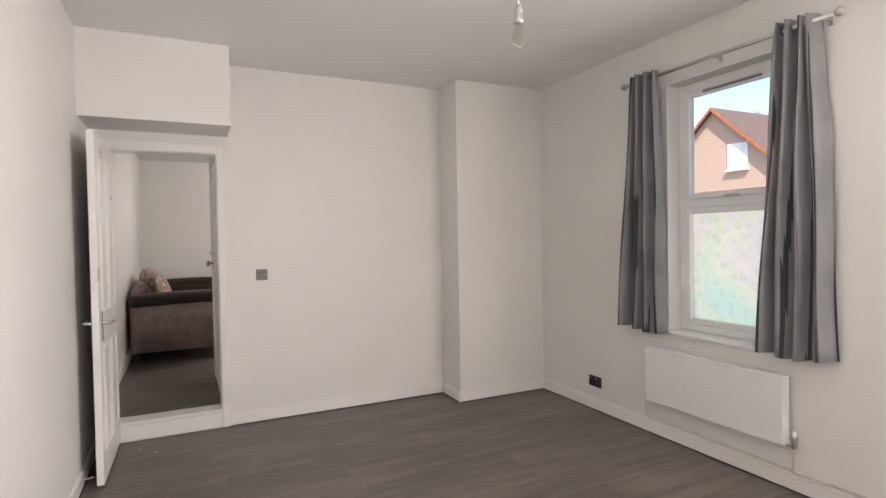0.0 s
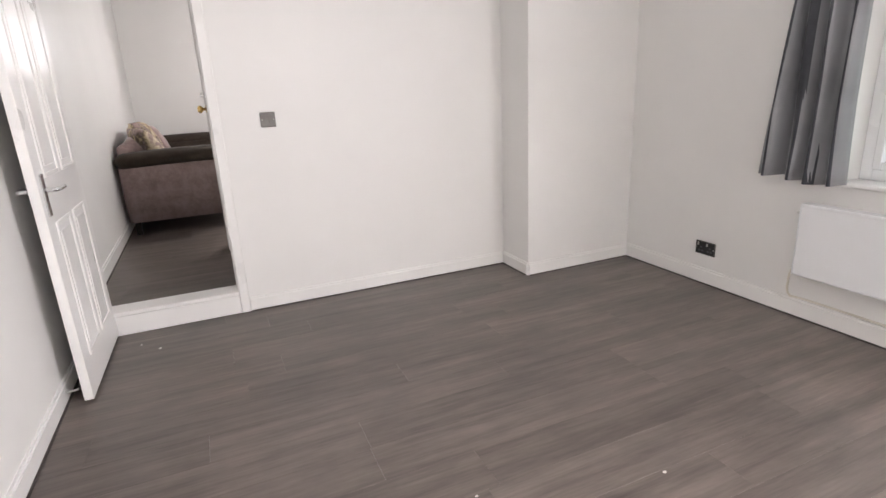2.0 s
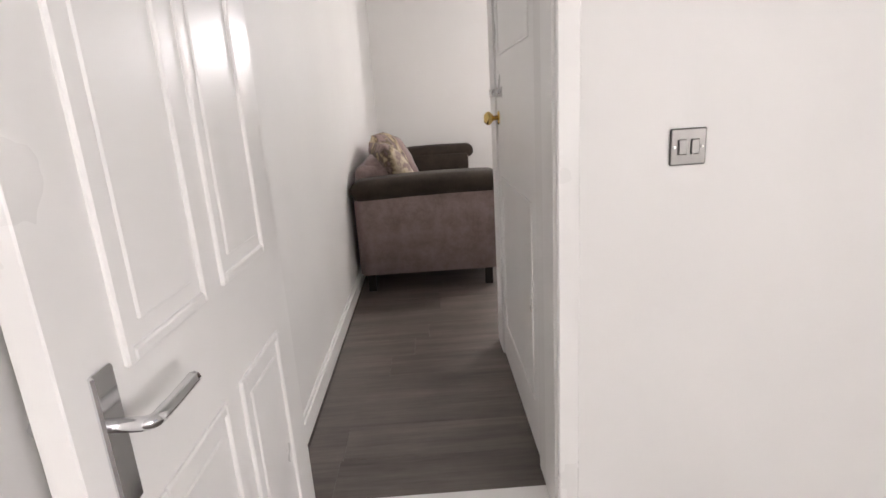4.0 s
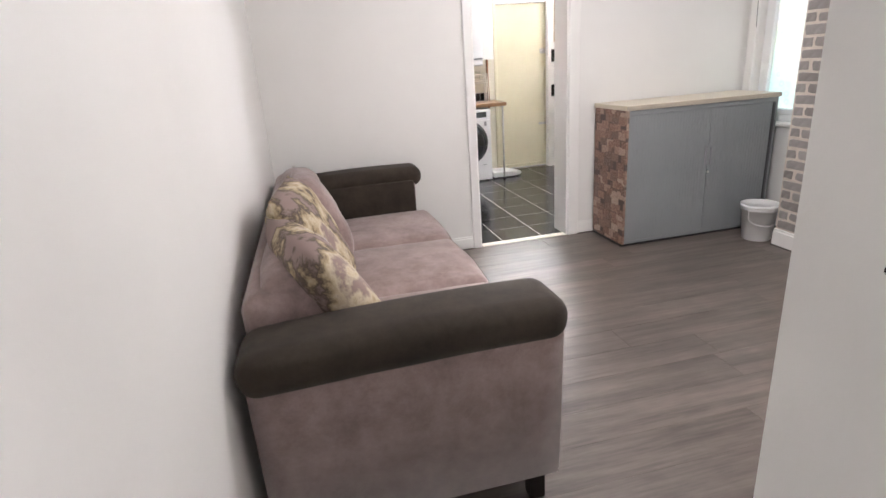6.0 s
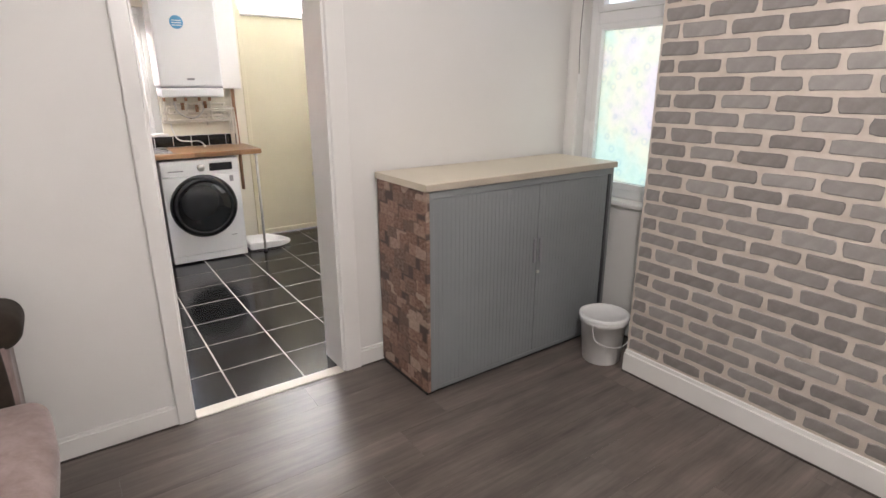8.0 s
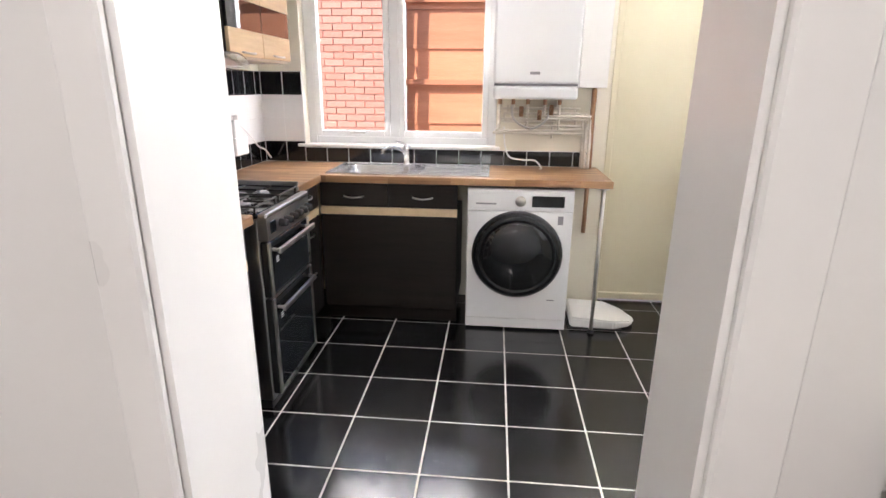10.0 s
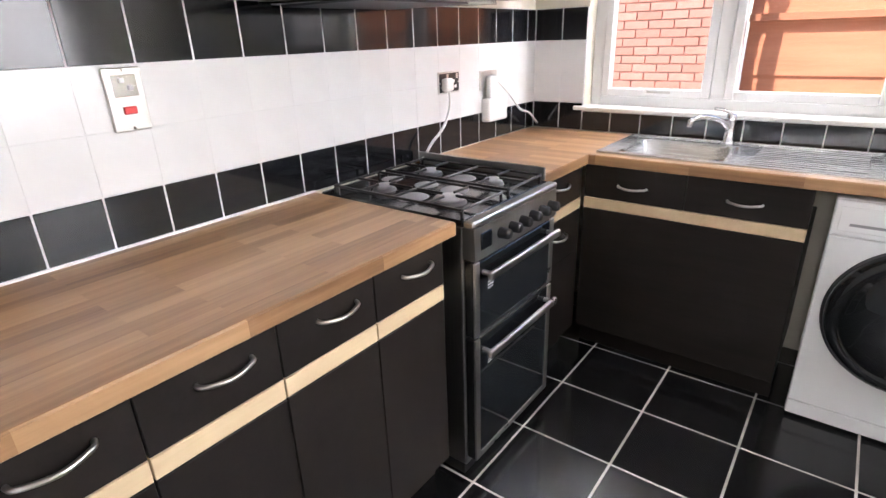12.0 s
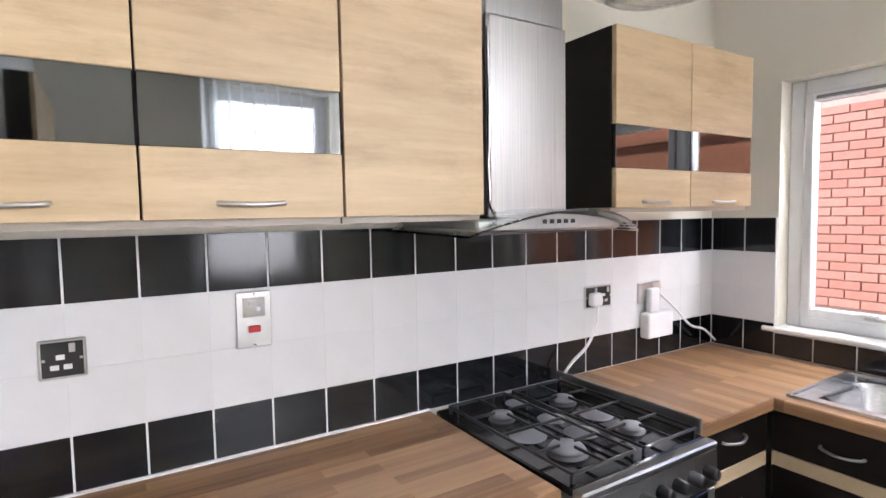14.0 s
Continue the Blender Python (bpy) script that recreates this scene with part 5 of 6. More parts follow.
def sink():
    x0, x1, y0, y1, z = 1.03, 1.98, 7.76, 8.20, WT1
    s = thing("kitchen_sink", (x0, y0, z), "stainless steel sink with ribbed drainer", "sink", shift=(-0.05, -0.075, 0))
    bm = bmesh.new()
    bx0, bx1, by0, by1 = 1.10, 1.50, 7.81, 8.13
    for a, b in (((x0, y0), (bx0, y1)), ((bx1, y0), (x1, y1)), ((bx0, y0), (bx1, by0)), ((bx0, by1), (bx1, y1))):
        add_box(bm, (*a, z), (*b, z + 0.006))
    part("deck", bm, M["sink_steel"], s)
    rim = bmesh.new()
    for a, b in (((x0, y0), (x1, y0 + 0.012)), ((x0, y1 - 0.012), (x1, y1)), ((x0, y0 + 0.012), (x0 + 0.012, y1 - 0.012)), ((x1 - 0.012, y0 + 0.012), (x1, y1 - 0.012))):
        add_box(rim, (*a, z + 0.006), (*b, z + 0.011), 0.002)
    part("rim", rim, M["sink_steel"], s)
    bowl = bmesh.new()
    rings = []
    for inset, zz in ((0, z + 0.006), (0.010, z - 0.006), (0.022, z - 0.11), (0.05, z - 0.145)):
        ring = []
        for k in range(40):
            a = 2 * math.pi * k / 40
            cx, cy, rx, ry = (bx0 + bx1) / 2, (by0 + by1) / 2, (bx1 - bx0) / 2 - inset, (by1 - by0) / 2 - inset
            e = 0.35
            ring.append(bowl.verts.new((cx + rx * math.copysign(abs(math.cos(a)) ** e, math.cos(a)), cy + ry * math.copysign(abs(math.sin(a)) ** e, math.sin(a)), zz)))
        rings.append(ring)
    for a, b in zip(rings, rings[1:]):
        for k in range(40):
            bowl.faces.new((a[k], a[(k + 1) % 40], b[(k + 1) % 40], b[k]))
    bowl.faces.new(rings[-1])
    part("bowl", bowl, M["sink_steel"], s, "", True)
    for k in range(11):
        y = 7.80 + k * 0.034
        part("drainer_rib", box((1.58, y, z + 0.006), (1.93, y + 0.012, z + 0.010), 0.002), M["sink_steel"], s)
    part("waste", lathe([(0, 0.003), (0.03, 0.003), (0.034, 0)], (1.3, 7.97, z - 0.1448), "z", 20), M["dark_metal"], s, "", True)
    t = thing("mixer_tap", (1.44, 8.165, z + 0.006), "chrome kitchen mixer tap with swivel spout", "tap", shift=(-0.05, -0.05, 0))
    part("body", lathe([(0.028, 0), (0.028, 0.008), (0.02, 0.014), (0.02, 0.085), (0.022, 0.09), (0.021, 0.12), (0, 0.124)], (1.44, 8.165, z + 0.006)), M["chrome"], t, "", True)
    part("spout", tube([(1.44, 8.16, z + 0.06), (1.41, 8.11, z + 0.105), (1.36, 8.04, z + 0.125), (1.325, 7.99, z + 0.115), (1.32, 7.985, z + 0.09)], 0.011), M["chrome"], t, "", True)
    part("lever", tube([(1.44, 8.165, z + 0.125), (1.42, 8.15, z + 0.14), (1.375, 8.135, z + 0.15)], 0.007), M["chrome"], t, "", True)


sink()


def wall_cabinet(y0, y1, doors, label, z0=1.53):
    z1, xf = 2.088, 0.747
    c = thing("wall_cabinet", (KX, y0, z0), label, "cabinet", "kitchen wall cabinets")
    part("carcass", box((KX, y0, z0 + 0.002), (xf - 0.020, y1, z1), 0.001), M["dark_unit"], c)
    for a, b, glazed in doors:
        a, b = a + 0.002, b - 0.002
        if glazed:
            d = part("door", box((xf - 0.018, a, 1.797), (xf, b, z1), 0.0015), M["oak_door"], c, "pale oak effect door")
            part("door_bottom", box((xf - 0.018, a, z0), (xf, b, 1.664), 0.0015), M["oak_door"], d)
            part("glass_strip", box((xf - 0.014, a + 0.001, 1.6645), (xf - 0.003, b - 0.001, 1.7965), 0.001), M["strip_glass"], d, "dark reflective glass strip")
            h = (a + b) / 2
            part("handle", tube([(xf, h - 0.062, 1.562), (xf + 0.014, h - 0.055, 1.560), (xf + 0.020, h, 1.558), (xf + 0.014, h + 0.055, 1.560), (xf, h + 0.062, 1.562)], 0.005), M["satin"], d, "curved satin metal handle", True)
        else:
            part("door", box((xf - 0.018, a, z0), (xf, b, z1), 0.0015), M["oak_door"], c, "plain pale oak effect door")
    part("underside", box((KX, y0 + 0.001, z0 - 0.014), (xf - 0.022, y1 - 0.001, z0 + 0.0015)), M["cab_edge"], c)
    return c


wall_cabinet(5.505, 6.277, [(5.505, 5.893, True), (5.893, 6.277, True)], "pale oak wall cabinet with glass strip doors")
wall_cabinet(6.279, 6.653, [(6.279, 6.653, False)], "plain pale oak wall cabinet beside the hood")
wall_cabinet(7.142, 7.89, [(7.142, 7.515, True), (7.515, 7.89, True)], "pale oak wall cabinet with dark side and glass strips", 1.543)
oc = thing("wall_cabinet", (2.27, 5.52, 1.532), "shallow dark sided wall cabinet beside the doorway", "cabinet", "kitchen wall cabinets")
part("carcass", box((2.275, 5.522, 1.50), (3.1, 5.60, 2.115), 0.001), M["dark_unit"], oc)
part("door", box((2.275, 5.602, 1.50), (2.685, 5.618, 2.115), 0.0015), M["oak_door"], oc)
part("door", box((2.689, 5.602, 1.50), (3.1, 5.618, 2.115), 0.0015), M["oak_door"], oc)


def hood():
    y0, y1, xc = 6.735, 7.025, 0.69
    ym = 6.875
    h = thing("cooker_hood", (KX, ym, 1.48), "stainless chimney cooker hood with curved glass canopy", "cooker hood", shift=(0, -0.03, 0))
    part("chimney_lower", box((KX, y0, 1.53), (xc, y1, 2.06), 0.004), M["steel"], h)
    part("chimney_upper", box((KX, y0 + 0.006, 2.0605), (xc - 0.006, y1 - 0.006, 2.559), 0.003), M["steel"], h)
    part("motor_box", box((KX, ym - 0.255, 1.485), (0.80, ym + 0.255, 1.518), 0.006), M["steel"], h)
    part("filter", box((KX + 0.03, ym - 0.23, 1.478), (0.77, ym + 0.23, 1.4845)), M["dark_metal"], h)
    bm = bmesh.new()
    n = 24
    top, bot = [], []
    for i in range(n + 1):
        u = 2 * i / n - 1
        y = ym + u * 0.30
        z = 1.545 - 0.06 * u * u
        xe = 0.90 - 0.07 * u * u
        top.append((bm.verts.new((KX + 0.004, y, z + 0.006)), bm.verts.new((xe, y, z + 0.006 - 0.01))))
        bot.append((bm.verts.new((KX + 0.004, y, z)), bm.verts.new((xe, y, z - 0.01))))
    for i in range(n):
        bm.faces.new((top[i][0], top[i][1], top[i + 1][1], top[i + 1][0]))
        bm.faces.new((bot[i][0], bot[i + 1][0], bot[i + 1][1], bot[i][1]))
        bm.faces.new((top[i][1], bot[i][1], bot[i + 1][1], top[i + 1][1]))
        bm.faces.new((top[i][0], top[i + 1][0], bot[i + 1][0], bot[i][0]))
    bm.faces.new((top[0][0], bot[0][0], bot[0][1], top[0][1]))
    bm.faces.new((top[n][0], top[n][1], bot[n][1], bot[n][0]))
    part("glass_canopy", bm, M["hood_glass"], h, "curved clear glass canopy")
    fas = extrude_profile([(ym - 0.24, 1.492), (ym + 0.24, 1.492), (ym + 0.18, 1.514), (ym + 0.08, 1.526), (ym, 1.529), (ym - 0.08, 1.526), (ym - 0.18, 1.514)], 0, 0.8005, 0.812)
    f = part("fascia", fas, M["steel"], h)
    for k in range(5):
        y = ym - 0.05 + k * 0.025
        part("button", box((0.812, y - 0.007, 1.504), (0.8155, y + 0.007, 1.515), 0.001), M["black"], f)
    part("side_trim", tube([(xc + 0.004, y0 + 0.003, 2.05), (xc + 0.004, y0 + 0.003, 1.60), (xc + 0.012, y0 + 0.0, 1.555), (xc + 0.04, y0 - 0.01, 1.535)], 0.006), M["chrome"], h, "", True)


hood()


def boiler():
    x0, x1, y0, z0, z1 = 1.985, 2.465, 7.86, 1.345, 2.12
    b = thing("boiler", (x0, y0, z0), "white wall-hung gas boiler with blue sticker", "boiler", shift=BACK)
    part("casing", box((x0, y0, z0 + 0.085), (x1, KY, z1), 0.012, 2), M["enamel"], b)
    lo = box((x0 + 0.002, y0 - 0.006, z0), (x1 - 0.002, KY - 0.05, z0 + 0.073), 0.016, 3)
    part("drop_flap", lo, M["enamel"], b)
    part("slot", box((x0 + 0.006, y0 + 0.006, z0 + 0.0735), (x1 - 0.006, KY - 0.05, z0 + 0.0845)), M["grey_print"], b)
    part("badge", box((2.19, y0 - 0.002, z0 + 0.135), (2.245, y0 + 0.001, z0 + 0.150)), M["grey_print"], b)
    st = part("sticker", lathe([(0, -0.0015), (0.048, -0.0015), (0.05, 0)], (2.165, y0, 1.915), "y", 24), M["blue_print"], b, "round blue sticker", True)
    for k in range(3):
        part("sticker_line", box((2.13, y0 - 0.0028, 1.925 - k * 0.018), (2.20, y0 - 0.0016, 1.931 - k * 0.018)), M["white"], st)
    pt = thing("boiler_pipes", (2.2, KY - 0.1, 1.0), "cream painted and copper pipes under the boiler", "pipes", shift=(-0.05, 0, 0))
    for k, (x, xe, ze, yv) in enumerate(((2.03, 2.03, 1.15, KY - 0.10), (2.11, 2.11, 1.22, KY - 0.12), (2.20, 2.20, 1.18, KY - 0.09), (2.30, 2.30, 1.24, KY - 0.13), (2.39, 2.39, 1.16, KY - 0.10))):
        part("pipe", tube([(x, yv, z0 + 0.01), (x, yv, ze + 0.06), (x, yv, ze + 0.015), (x + 0.02, yv + 0.01, ze), (2.52 + 0.012 * k, yv + 0.03, ze), (2.545 + 0.012 * k, yv + 0.03, ze - 0.02), (2.55 + 0.012 * k, yv + 0.03, WT1 + 0.002)], 0.0085), M["pipe"], pt, "", True)
        part("compression_nut", cyl((x, yv, z0 - 0.035), (x, yv, z0 + 0.002), 0.013, n=6), M["copper"], pt)
    for k, (xa, xb, z) in enumerate(((2.04, 2.50, 1.285), (2.08, 2.54, 1.255), (2.06, 2.36, 1.205), (2.02, 2.56, 1.135))):
        y = KY - 0.055 - 0.016 * (k % 2)
        part("cross_pipe", tube([(xa, y, z + 0.05), (xa, y, z + 0.012), (xa + 0.012, y, z), (xb - 0.012, y, z), (xb, y, z - 0.012), (xb, y, z - 0.10)], 0.0075), M["pipe"], pt, "", True)
    for x, z in ((2.16, 1.24), (2.27, 1.22), (2.34, 1.25)):
        part("valve_body", add_cyl(cyl((x, KY - 0.14, z), (x, KY - 0.14, z + 0.06), 0.014, n=10), (x, KY - 0.14, z + 0.03), (x, KY - 0.18, z + 0.03), 0.010, n=10), M["copper"], pt, "tarnished isolating valve", True)
    part("filling_loop", tube([(2.10, KY - 0.12, 1.30), (2.12, KY - 0.15, 1.22), (2.22, KY - 0.16, 1.17), (2.31, KY - 0.15, 1.22), (2.33, KY - 0.12, 1.30)], 0.007), M["satin"], pt, "braided filling loop", True)
    part("flue_clip_rail", box((2.02, KY - 0.012, 1.20), (2.50, KY, 1.225), 0.002), M["pipe"], pt)
    part("waste_pipe", tube([(2.60, KY - 0.06, 1.42), (2.60, KY - 0.06, 1.2), (2.605, KY - 0.06, WT1 + 0.003)], 0.016, 10), M["copper"], pt, "brown gas pipe", True)
    part("lower_pipe", cyl((2.605, KY - 0.06, 0.5), (2.605, KY - 0.06, WT0 - 0.003), 0.014), M["copper"], pt, "", True)
    bx_ = thing("pipe_boxing", (2.55, KY - 0.14, 1.40), "white painted pipe boxing beside the boiler", "boxing", shift=BACK)
    part("front", box((2.49, KY - 0.16, 1.41), (2.655, KY - 0.001, 2.558), 0.004), M["gloss"], bx_)
    ca = thing("cable", (2.15, KY - 0.1, WT1), "loose white cable lying on the worktop", "cable", shift=BACK)
    part("flex", tube([(2.06, KY - 0.04, 1.17), (2.07, KY - 0.06, 1.06), (2.10, KY - 0.10, 0.99), (2.18, KY - 0.12, 0.975), (2.26, KY - 0.11, 0.97), (2.30, KY - 0.13, 0.93), (2.29, KY - 0.16, WT1 + 0.005)], 0.005), M["wire"], ca, "", True)


boiler()

# sockets on the cooker wall
plate("wall_socket", 0, (KX + 0.012, 5.742, 1.232), 1, 0.088, 0.088, "chrome single socket with black insert and white pin shutters", "socket", gang=1, face="satin", pins="white")
ck = plate("cooker_switch", 0, (KX + 0.012, 6.147, 1.271), 1, 0.088, 0.146, "tall chrome cooker switch with red rocker", "switch", face="satin")
part("red_rocker", box((KX + 0.0205, 6.132, 1.238), (KX + 0.026, 6.162, 1.256), 0.002), M["red"], ck)
part("socket_insert", box((KX + 0.0205, 6.119, 1.278), (KX + 0.0225, 6.175, 1.328), 0.001), M["chrome"], ck, "chrome rocker panel")
for uy, uz in ((6.140, 1.315), (6.158, 1.298)):
    part("switch", box((KX + 0.0226, uy - 0.006, uz - 0.006), (KX + 0.028, uy + 0.006, uz + 0.006), 0.002), M["white"], ck)
for uz in (1.205, 1.337):
    part("screw", box((KX + 0.0205, 6.144, uz - 0.003), (KX + 0.0222, 6.150, uz + 0.003), 0.001), M["chrome"], ck)
plate("wall_socket", 0, (KX + 0.012, 7.42, 1.208), 1, 0.146, 0.086, "chrome double socket with a white plug", "socket", gang=2, face="satin", pins="white")
plate("wall_socket", 0, (KX + 0.012, 7.727, 1.196), 1, 0.146, 0.086, "chrome double socket with a white adaptor", "socket", gang=1, face="satin", inner="satin", pins="white")
pg = thing("plug", (KX + 0.04, 7.46, 1.185), "white plug with trailing cooker flex", "plug", shift=(0, -0.075, 0.012))
part("body", box((KX + 0.0225, 7.435, 1.165), (KX + 0.055, 7.485, 1.215), 0.008, 2), M["white"], pg)
part("flex", tube([(KX + 0.045, 7.46, 1.166), (KX + 0.06, 7.44, 1.10), (KX + 0.07, 7.38, 1.03), (KX + 0.065, 7.31, 0.98), (KX + 0.055, 7.27, 0.93), (KX + 0.05, 7.262, WT1 + 0.005)], 0.0055), M["wire"], pg, "", True)
ad = thing("adaptor", (KX + 0.05, 7.86, 1.035), "white plug-in adaptor box with a lead", "adaptor", shift=(0, -0.105, 0.026))
part("body", box((KX + 0.0125, 7.775, 0.985), (KX + 0.06, 7.935, 1.09), 0.010, 2), M["white"], ad)
part("neck", box((KX + 0.0225, 7.80, 1.088), (KX + 0.05, 7.86, 1.19), 0.006), M["white"], ad)
part("lead", tube([(KX + 0.04, 7.86, 1.17), (KX + 0.07, 7.93, 1.10), (KX + 0.08, 8.02, 1.02), (KX + 0.075, 8.12, 0.99), (KX + 0.07, 8.20, 0.94), (KX + 0.07, 8.22, WT1 + 0.006)], 0.005), M["wire"], ad, "", True)

# ceiling light, blinds, folded board
CL = (0.89, 7.16)
cl = thing("ceiling_light", (*CL, 2.56), "round frosted glass bowl hanging from the ceiling", "ceiling light")
part("ceiling_rose", lathe([(0, -0.03), (0.05, -0.03), (0.06, 0)], (*CL, 2.56), "z", 24), M["chrome"], cl, "", True)
part("bowl", lathe([(0, 0.0), (0.08, 0.004), (0.16, 0.022), (0.205, 0.05), (0.212, 0.065), (0.205, 0.068), (0.155, 0.032), (0.08, 0.012), (0, 0.008)], (*CL, 2.115), "z", 48), M["bulb"], cl, "frosted patterned glass bowl", True)
for k in range(3):
    a = 0.9 + k * 2.094
    p = (CL[0] + 0.205 * math.cos(a), CL[1] + 0.205 * math.sin(a), 2.18)
    part("chain", cyl(p, (CL[0] + 0.04 * math.cos(a), CL[1] + 0.04 * math.sin(a), 2.535), 0.003, n=6), M["satin"], cl)
    part("clip", box((p[0] - 0.01, p[1] - 0.01, 2.165), (p[0] + 0.01, p[1] + 0.01, 2.195), 0.003), M["dark_metal"], cl)
vb = thing("vertical_blind", (KR - 0.04, 6.85, 1.0), "white vertical slat blind partly open", "blind")
part("head_rail", box((KR - 0.06, 6.35, 2.47), (KR - 0.02, 7.35, 2.50), 0.003), M["white"], vb)
for k in range(12):
    y = 6.40 + k * 0.083
    bm = box((-0.044, -0.001, 0.98), (0.044, 0.001, 2.47))
    bm.transform(pose(KR - 0.055, y, 0, 0, 0, 22))
    part("slat", bm, M["slat"], vb)
part("cord", tube([(KR - 0.06, 7.34, 2.47), (KR - 0.062, 7.345, 2.0), (KR - 0.06, 7.34, 1.3)], 0.002), M["white"], vb)
fb = thing("folded_mat", (2.68, 7.83, 0), "white folded plastic mat lying on the floor", "mat", shift=(-0.04, 0.05, 0))
bm = bmesh.new()
pts = [(2.49, 7.66), (2.75, 7.645), (2.86, 7.70), (2.90, 7.78), (2.84, 7.90), (2.74, 7.97), (2.50, 7.98)]
lo = [bm.verts.new((x, y, 0.012)) for x, y in pts]
hi = [bm.verts.new((x, y, 0.075 - 0.04 * max(0, (x - 2.72) / 0.2))) for x, y in pts]
bm.faces.new(lo[::-1]), bm.faces.new(hi)
for k in range(7):
    bm.faces.new((lo[k], lo[(k + 1) % 7], hi[(k + 1) % 7], hi[k]))
bmesh.ops.bevel(bm, geom=list(bm.edges), offset=0.010, segments=2, affect="EDGES")
part("top_layer", bm, M["white"], fb)
part("bottom_layer", box((2.485, 7.65, 0.0), (2.80, 7.97, 0.0115), 0.003), M["black"], fb)

# ---- outside ----
struct("ground", box((-60, -60, -0.6), (90, 90, -0.32)), M["paving"], "paved ground around the house", "ground")
for k, (a, b) in enumerate((((XL - 0.6, -5.4, 2.76), (XA + 1.7, KY + 0.6, 2.95)),)):
    struct("roof_slab", box(a, b), M["roof"], "flat roof of the house", "roof")


def house():
    x, yc = 20.0, 11.0
    h = thing("house", (x, yc, -0.32), "orange brick gabled house with white windows", "house")
    g = extrude_profile([(yc - 3.0, -0.32), (yc + 3.0, -0.32), (yc + 3.0, 3.5), (yc, 6.25), (yc - 3.0, 3.5)], 0, x, x + 7)
    part("wall", g, M["house_brick"], h)
    for s in (-1, 1):
        r = extrude_profile([(yc, 6.33), (yc + s * 3.35, 3.26), (yc + s * 3.35, 3.18), (yc, 6.25)], 0, x - 0.25, x + 7.2)
        part("roof", r, M["roof"], h)
        part("barge_board", extrude_profile([(yc, 6.32), (yc + s * 3.35, 3.25), (yc + s * 3.35, 3.12), (yc, 6.19)], 0, x - 0.28, x - 0.251), M["house_brick"], h)
    for (y, z, w, t) in ((10.0, 4.25, 0.42, 0.5), (8.8, 1.6, 0.6, 0.6), (12.4, 1.6, 0.6, 0.6)):
        win = part("window", box((x - 0.05, y - w, z - t), (x - 0.005, y + w, z + t), 0.01), M["upvc"], h)
        # matte white pane: the glass's bright reflection is put into its colour
        part("pane", box((x - 0.06, y - w + 0.08, z - t + 0.08), (x - 0.051, y + w - 0.08, z + t - 0.08)), M["slat"], win, "pane in plain white for its reflection")
        part("window_sill", box((x - 0.15, y - w - 0.05, z - t - 0.08), (x - 0.002, y + w + 0.05, z - t - 0.01)), M["upvc"], win)


house()


def bare_tree():
    t = thing("tree", (26, 8.5, -0.32), "bare winter tree behind the house", "tree")
    r3 = random.Random(3)
    trunk = bmesh.new()
    twigs = bmesh.new()

    def grow(bm, p, d, l, r, depth):
        q = p + d * l
        add_cyl(bm, p, q, r, r * 0.65, 6)
        if depth:
            for k in range(3):
                nd = (d + Vector((r3.uniform(-0.7, 0.7), r3.uniform(-0.7, 0.7), r3.uniform(-0.1, 0.5)))).normalized()
                grow(twigs, q, nd, l * r3.uniform(0.6, 0.8), r * 0.6, depth - 1)
    grow(trunk, Vector((26, 8.5, -0.32)), Vector((0, 0, 1)), 3.2, 0.2, 5)
    part("trunk", trunk, M["bark"], t)
    part("crown", twigs, M["bark"], t)


bare_tree()

# yard: garden fence of overlapping boards, brick wall and drainpipe
fence = thing("garden_fence", (1.6, 11.2, -0.32), "orange stained timber fence of horizontal boards", "fence")
for x in (1.0, 2.9, 4.8):
    part("post", box((x - 0.05, 11.22, -0.32), (x + 0.05, 11.32, 2.6), 0.004), M["fence"], fence)
for k in range(7):
    z = -0.28 + k * 0.42
    bm = extrude_profile([(11.20, z), (11.175, z), (11.195, z + 0.425), (11.21, z + 0.425)], 0, 0.9, 5.4)
    part("board", bm, M["fence"], fence)
for z in (0.55, 1.42, 2.3):
    part("rail", box((0.9, 11.12, z), (5.4, 11.17, z + 0.06), 0.004), M["fence"], fence)
yw = thing("yard_wall", (-1.5, 10.9, -0.32), "pinkish red brick outbuilding wall in the yard", "brick wall")
part("core", box((-4.0, 10.91, -0.32), (0.80, 11.2, 2.9)), M["mortar_out"], yw)
dp = thing("drainpipe", (0.86, 10.86, -0.32), "dark grey plastic drainpipe on the yard wall", "drainpipe")
part("pipe", cyl((0.87, 10.86, -0.32), (0.87, 10.86, 2.85), 0.055), M["drain"], dp, "", True)
for z in (0.7, 2.0):
    part("clip", box((0.80, 10.845, z), (0.94, 10.905, z + 0.04), 0.004), M["drain"], dp)


# ---- pieces: bricks, tiles, boards ----
def piece_mesh(name, sx, sy, sz, bevel, material):
    bm = box((-sx / 2, -sy / 2, -sz / 2), (sx / 2, sy / 2, sz / 2), bevel)
    m = bpy.data.meshes.new(name)
    bm.to_mesh(m)
    bm.free()
    m.materials.append(material)
    return m


MESHES = {}


def piece(name, size, bevel, material, parent, at):
    bevel = 0.0003 if name == "tile_white" else bevel
    key = (name, tuple(round(v, 4) for v in size))
    if key not in MESHES:
        MESHES[key] = piece_mesh(name, *size, bevel, material)
    ob = new(name, MESHES[key])
    ob.parent = parent
    ob.location = Vector(at) - ORIGIN[parent.name]
    return ob


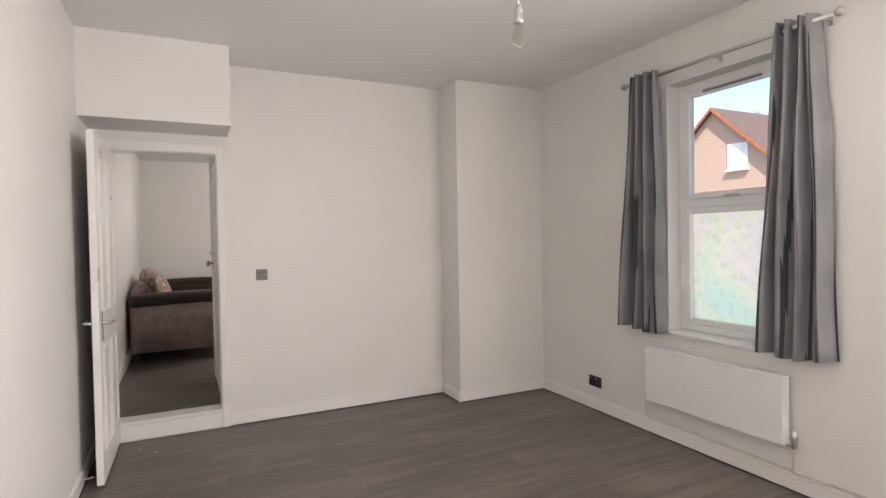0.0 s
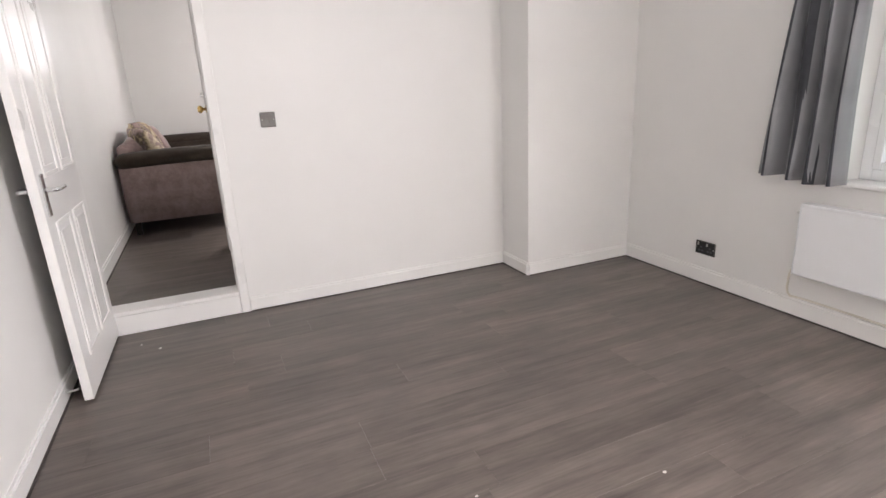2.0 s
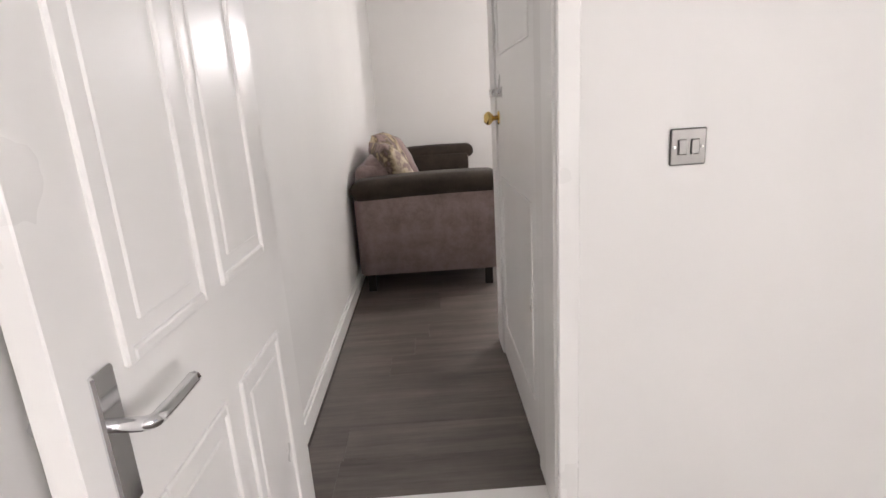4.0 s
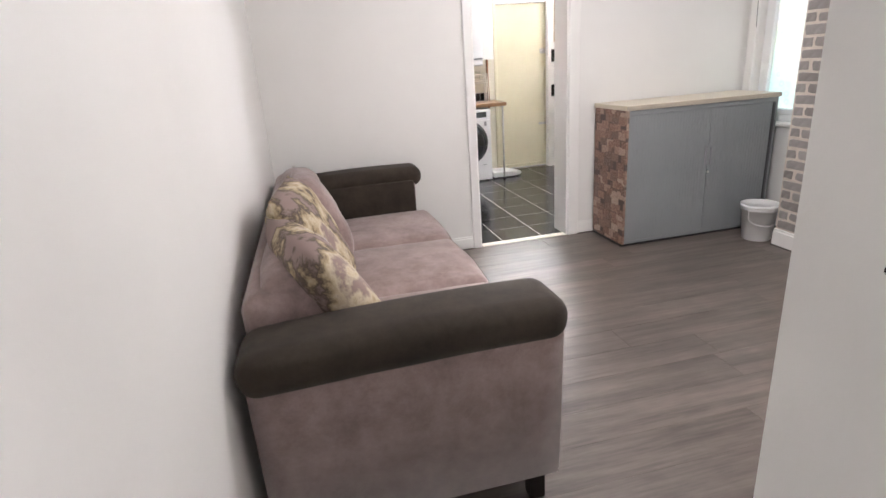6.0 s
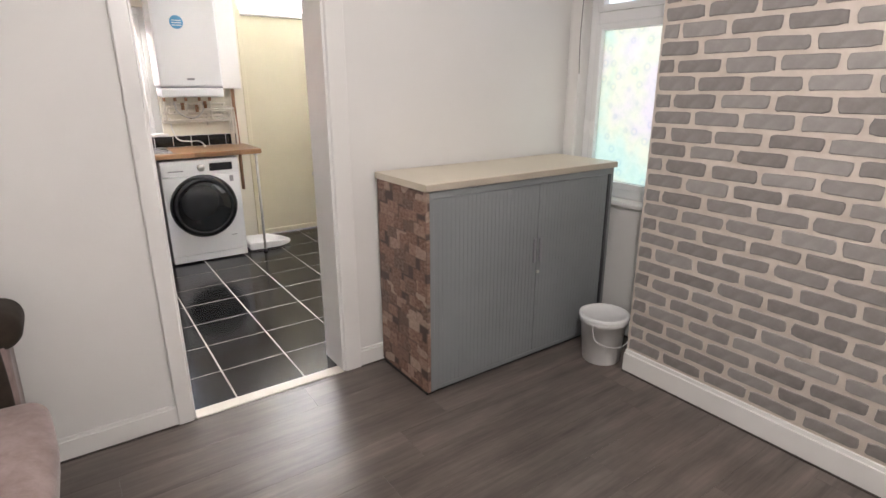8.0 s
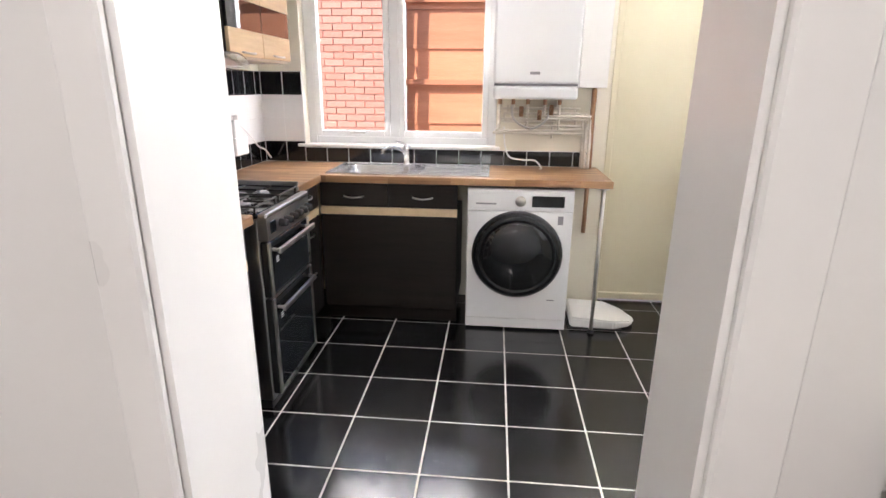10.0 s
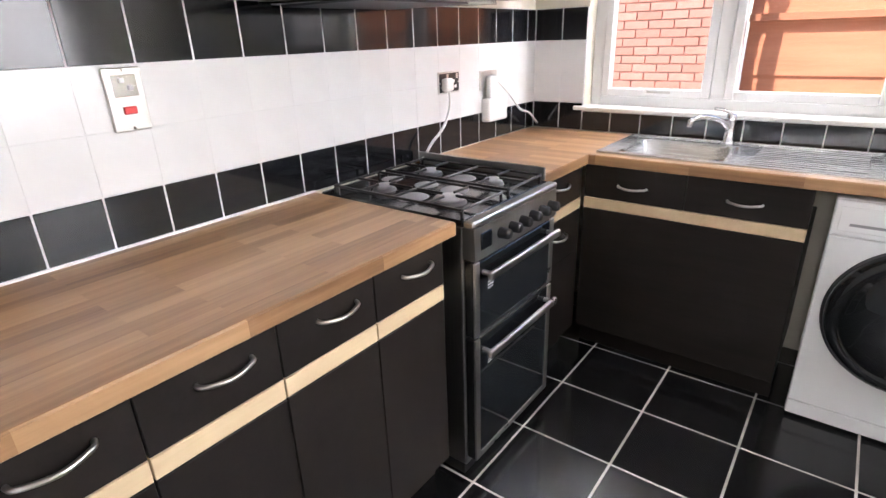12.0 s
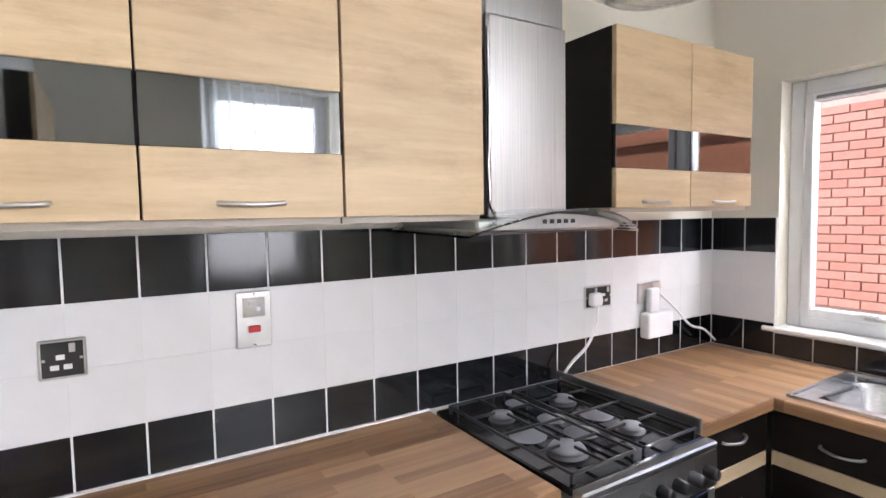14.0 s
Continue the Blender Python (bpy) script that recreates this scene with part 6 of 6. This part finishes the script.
def rough_brick(name, length, height, seed):
    """A brick face with rounded, uneven outline, standing out from the wall along -x."""
    r = random.Random(seed)
    bm = bmesh.new()
    n = 14
    ring, inner = [], []
    for k in range(n):
        a = 2 * math.pi * k / n
        c, s = math.cos(a), math.sin(a)
        y = math.copysign(abs(c) ** 0.22, c) * length / 2 + r.uniform(-0.003, 0.003)
        z = math.copysign(abs(s) ** 0.22, s) * height / 2 + r.uniform(-0.003, 0.003)
        ring.append(bm.verts.new((0, y, z)))
        inner.append(bm.verts.new((-0.005, y * 0.97, z * 0.90)))
    for k in range(n):
        bm.faces.new((ring[k], ring[(k + 1) % n], inner[(k + 1) % n], inner[k]))
    bm.faces.new(inner)
    bmesh.ops.recalc_face_normals(bm, faces=bm.faces)
    m = bpy.data.meshes.new(name)
    bm.to_mesh(m)
    bm.free()
    m.materials.append(M["brick"])
    return m


breast = bpy.data.objects["wall_chimney_breast"]
PITCH, COURSE = 0.208, 0.0712
faces_full = [rough_brick("brick", PITCH - 0.020, COURSE - 0.0175, k) for k in range(6)]
faces_half = [rough_brick("brick", PITCH / 2 - 0.020, COURSE - 0.0175, 40 + k) for k in range(3)]
rb = random.Random(8)
for row in range(33):
    z = 0.160 + row * COURSE
    if z > 2.47:
        break
    y = 2.915 + (0.0 if row % 2 else -PITCH / 2)
    while y < 4.45:
        a, b = max(y, 2.912), min(y + PITCH, 4.458)
        if b - a > 0.07:
            pick = faces_full if b - a > PITCH * 0.8 else faces_half
            ob = new("brick", rb.choice(pick))
            ob.parent = breast
            w = (PITCH if b - a > PITCH * 0.8 else PITCH / 2)
            ob.scale = (1, (b - a - 0.012) / (w - 0.012), rb.uniform(0.93, 1.07))
            ob.location = (XB - 0.0003, (a + b) / 2 + rb.uniform(-0.004, 0.004), z + rb.uniform(-0.002, 0.002))
            ob.rotation_euler = (radians(rb.uniform(-0.7, 0.7)), 0, 0)
        y += PITCH

# yard wall bricks within the kitchen window's view
yb = random.Random(5)
BM_YARD = piece_mesh("brick", 0.215, 0.02, 0.065, 0.003, M["yard_brick"])
for row in range(22):
    for k in range(11):
        x = -1.45 + k * 0.225 + (0.1125 if row % 2 else 0)
        if x > 0.70:
            continue
        ob = new("brick", BM_YARD)
        ob.parent = yw
        ob.location = Vector((x, 10.902 + yb.uniform(-0.002, 0.002), 0.75 + row * 0.075)) - ORIGIN[yw.name]

# glazed wall tiles
tiles_wall = bpy.data.objects["wall_kitchen_cooker"]
back_wall = bpy.data.objects["wall_kitchen_window"]
TP = 0.1467
struct("trim_tile_bed", box((KX, 5.505, WT1), (KX + 0.0105, KY, 1.497)), M["wgrout"], "white tile grout bed", "tile grout")
struct("trim_tile_bed_back", add_box(box((KX + 0.0105, KY - 0.0105, WT1), (2.58, KY, 1.018)), (KX + 0.0105, KY - 0.0105, 1.018), (0.698, KY, 1.497)), M["wgrout"], "white tile grout bed", "tile grout")
y = 5.748 - 2 * TP
k = 0
while y < KY - 0.02:
    w = min(TP, KY - 0.012 - y)
    y_was, y = y, max(y, 5.507)
    w -= y - y_was
    for z0, z1, mt, nm in ((WT1 + 0.002, 1.053, "black_tile", "tile"), (1.056, 1.2025, "white_tile", "tile"), (1.203, 1.3485, "white_tile", "tile"), (1.351, 1.495, "black_tile", "tile")):
        piece(nm + ("" if mt == "black_tile" else "_white"), (0.007, w - (0.005 if mt == "black_tile" else 0.0003), z1 - z0), 0.0012, M[mt], tiles_wall, (KX + 0.0085, y + w / 2, (z0 + z1) / 2))
    y = y_was + TP
x = KX + 0.012
while x < 2.57:
    w = min(TP, 2.575 - x)
    rows_ = [(WT1 + 0.002, 1.014, "black_tile")]
    if x < 0.6:
        w = min(w, 0.697 - x)
        rows_ = [(WT1 + 0.002, 1.053, "black_tile"), (1.056, 1.2025, "white_tile"), (1.203, 1.3485, "white_tile"), (1.351, 1.495, "black_tile")]
    for z0, z1, mt in rows_:
        piece("tile" if mt == "black_tile" else "tile_white", (w - (0.005 if mt == "black_tile" else 0.0003), 0.007, z1 - z0), 0.0012, M[mt], back_wall, (x + w / 2, KY - 0.0085, (z0 + z1) / 2))
    x += w
ret = bpy.data.objects["wall_kitchen_return"]
for z in (0.98, 1.405):
    piece("tile", (0.142, 0.007, 0.146), 0.0012, M["black_tile"], ret, (3.468, 8.0955, z))

# kitchen floor tiles
FP = 0.3385
for i in range(-3, 8):
    for j in range(-5, 5):
        x0, y0 = 1.373 + i * FP, 7.026 + j * FP
        a, b = max(x0, KX), min(x0 + FP, KR)
        c, d = max(y0, YK + 0.062), min(y0 + FP, KY + 0.02)
        if b - a > 0.03 and d - c > 0.03:
            piece("floor_tile", (b - a - 0.008, d - c - 0.008, 0.008), 0.0015, M["floor_tile"], floor_kitchen, ((a + b) / 2, (c + d) / 2, -0.004))


def boards(parent, x0, x1, y0, y1, top, seed):
    r = random.Random(seed)
    wid, length = 0.192, 1.29
    y, k = y0, 0
    while y < y1 - 0.01:
        w = min(wid, y1 - y)
        x = x0 - r.uniform(0.1, length - 0.1)
        while x < x1:
            a, b = max(x, x0), min(x + length, x1)
            if b - a > 0.02:
                piece("plank", (b - a - 0.0006, w - 0.0006, 0.012), 0.0004, M["plank"], parent, ((a + b) / 2, y + w / 2, top - 0.006))
            x += length
        y += w


boards(floor_front, XL, XW, -4.8, YD, F1, 1)
boards(floor_living, XL, XA, YD + 0.13, YK - 0.012, 0.0, 2)
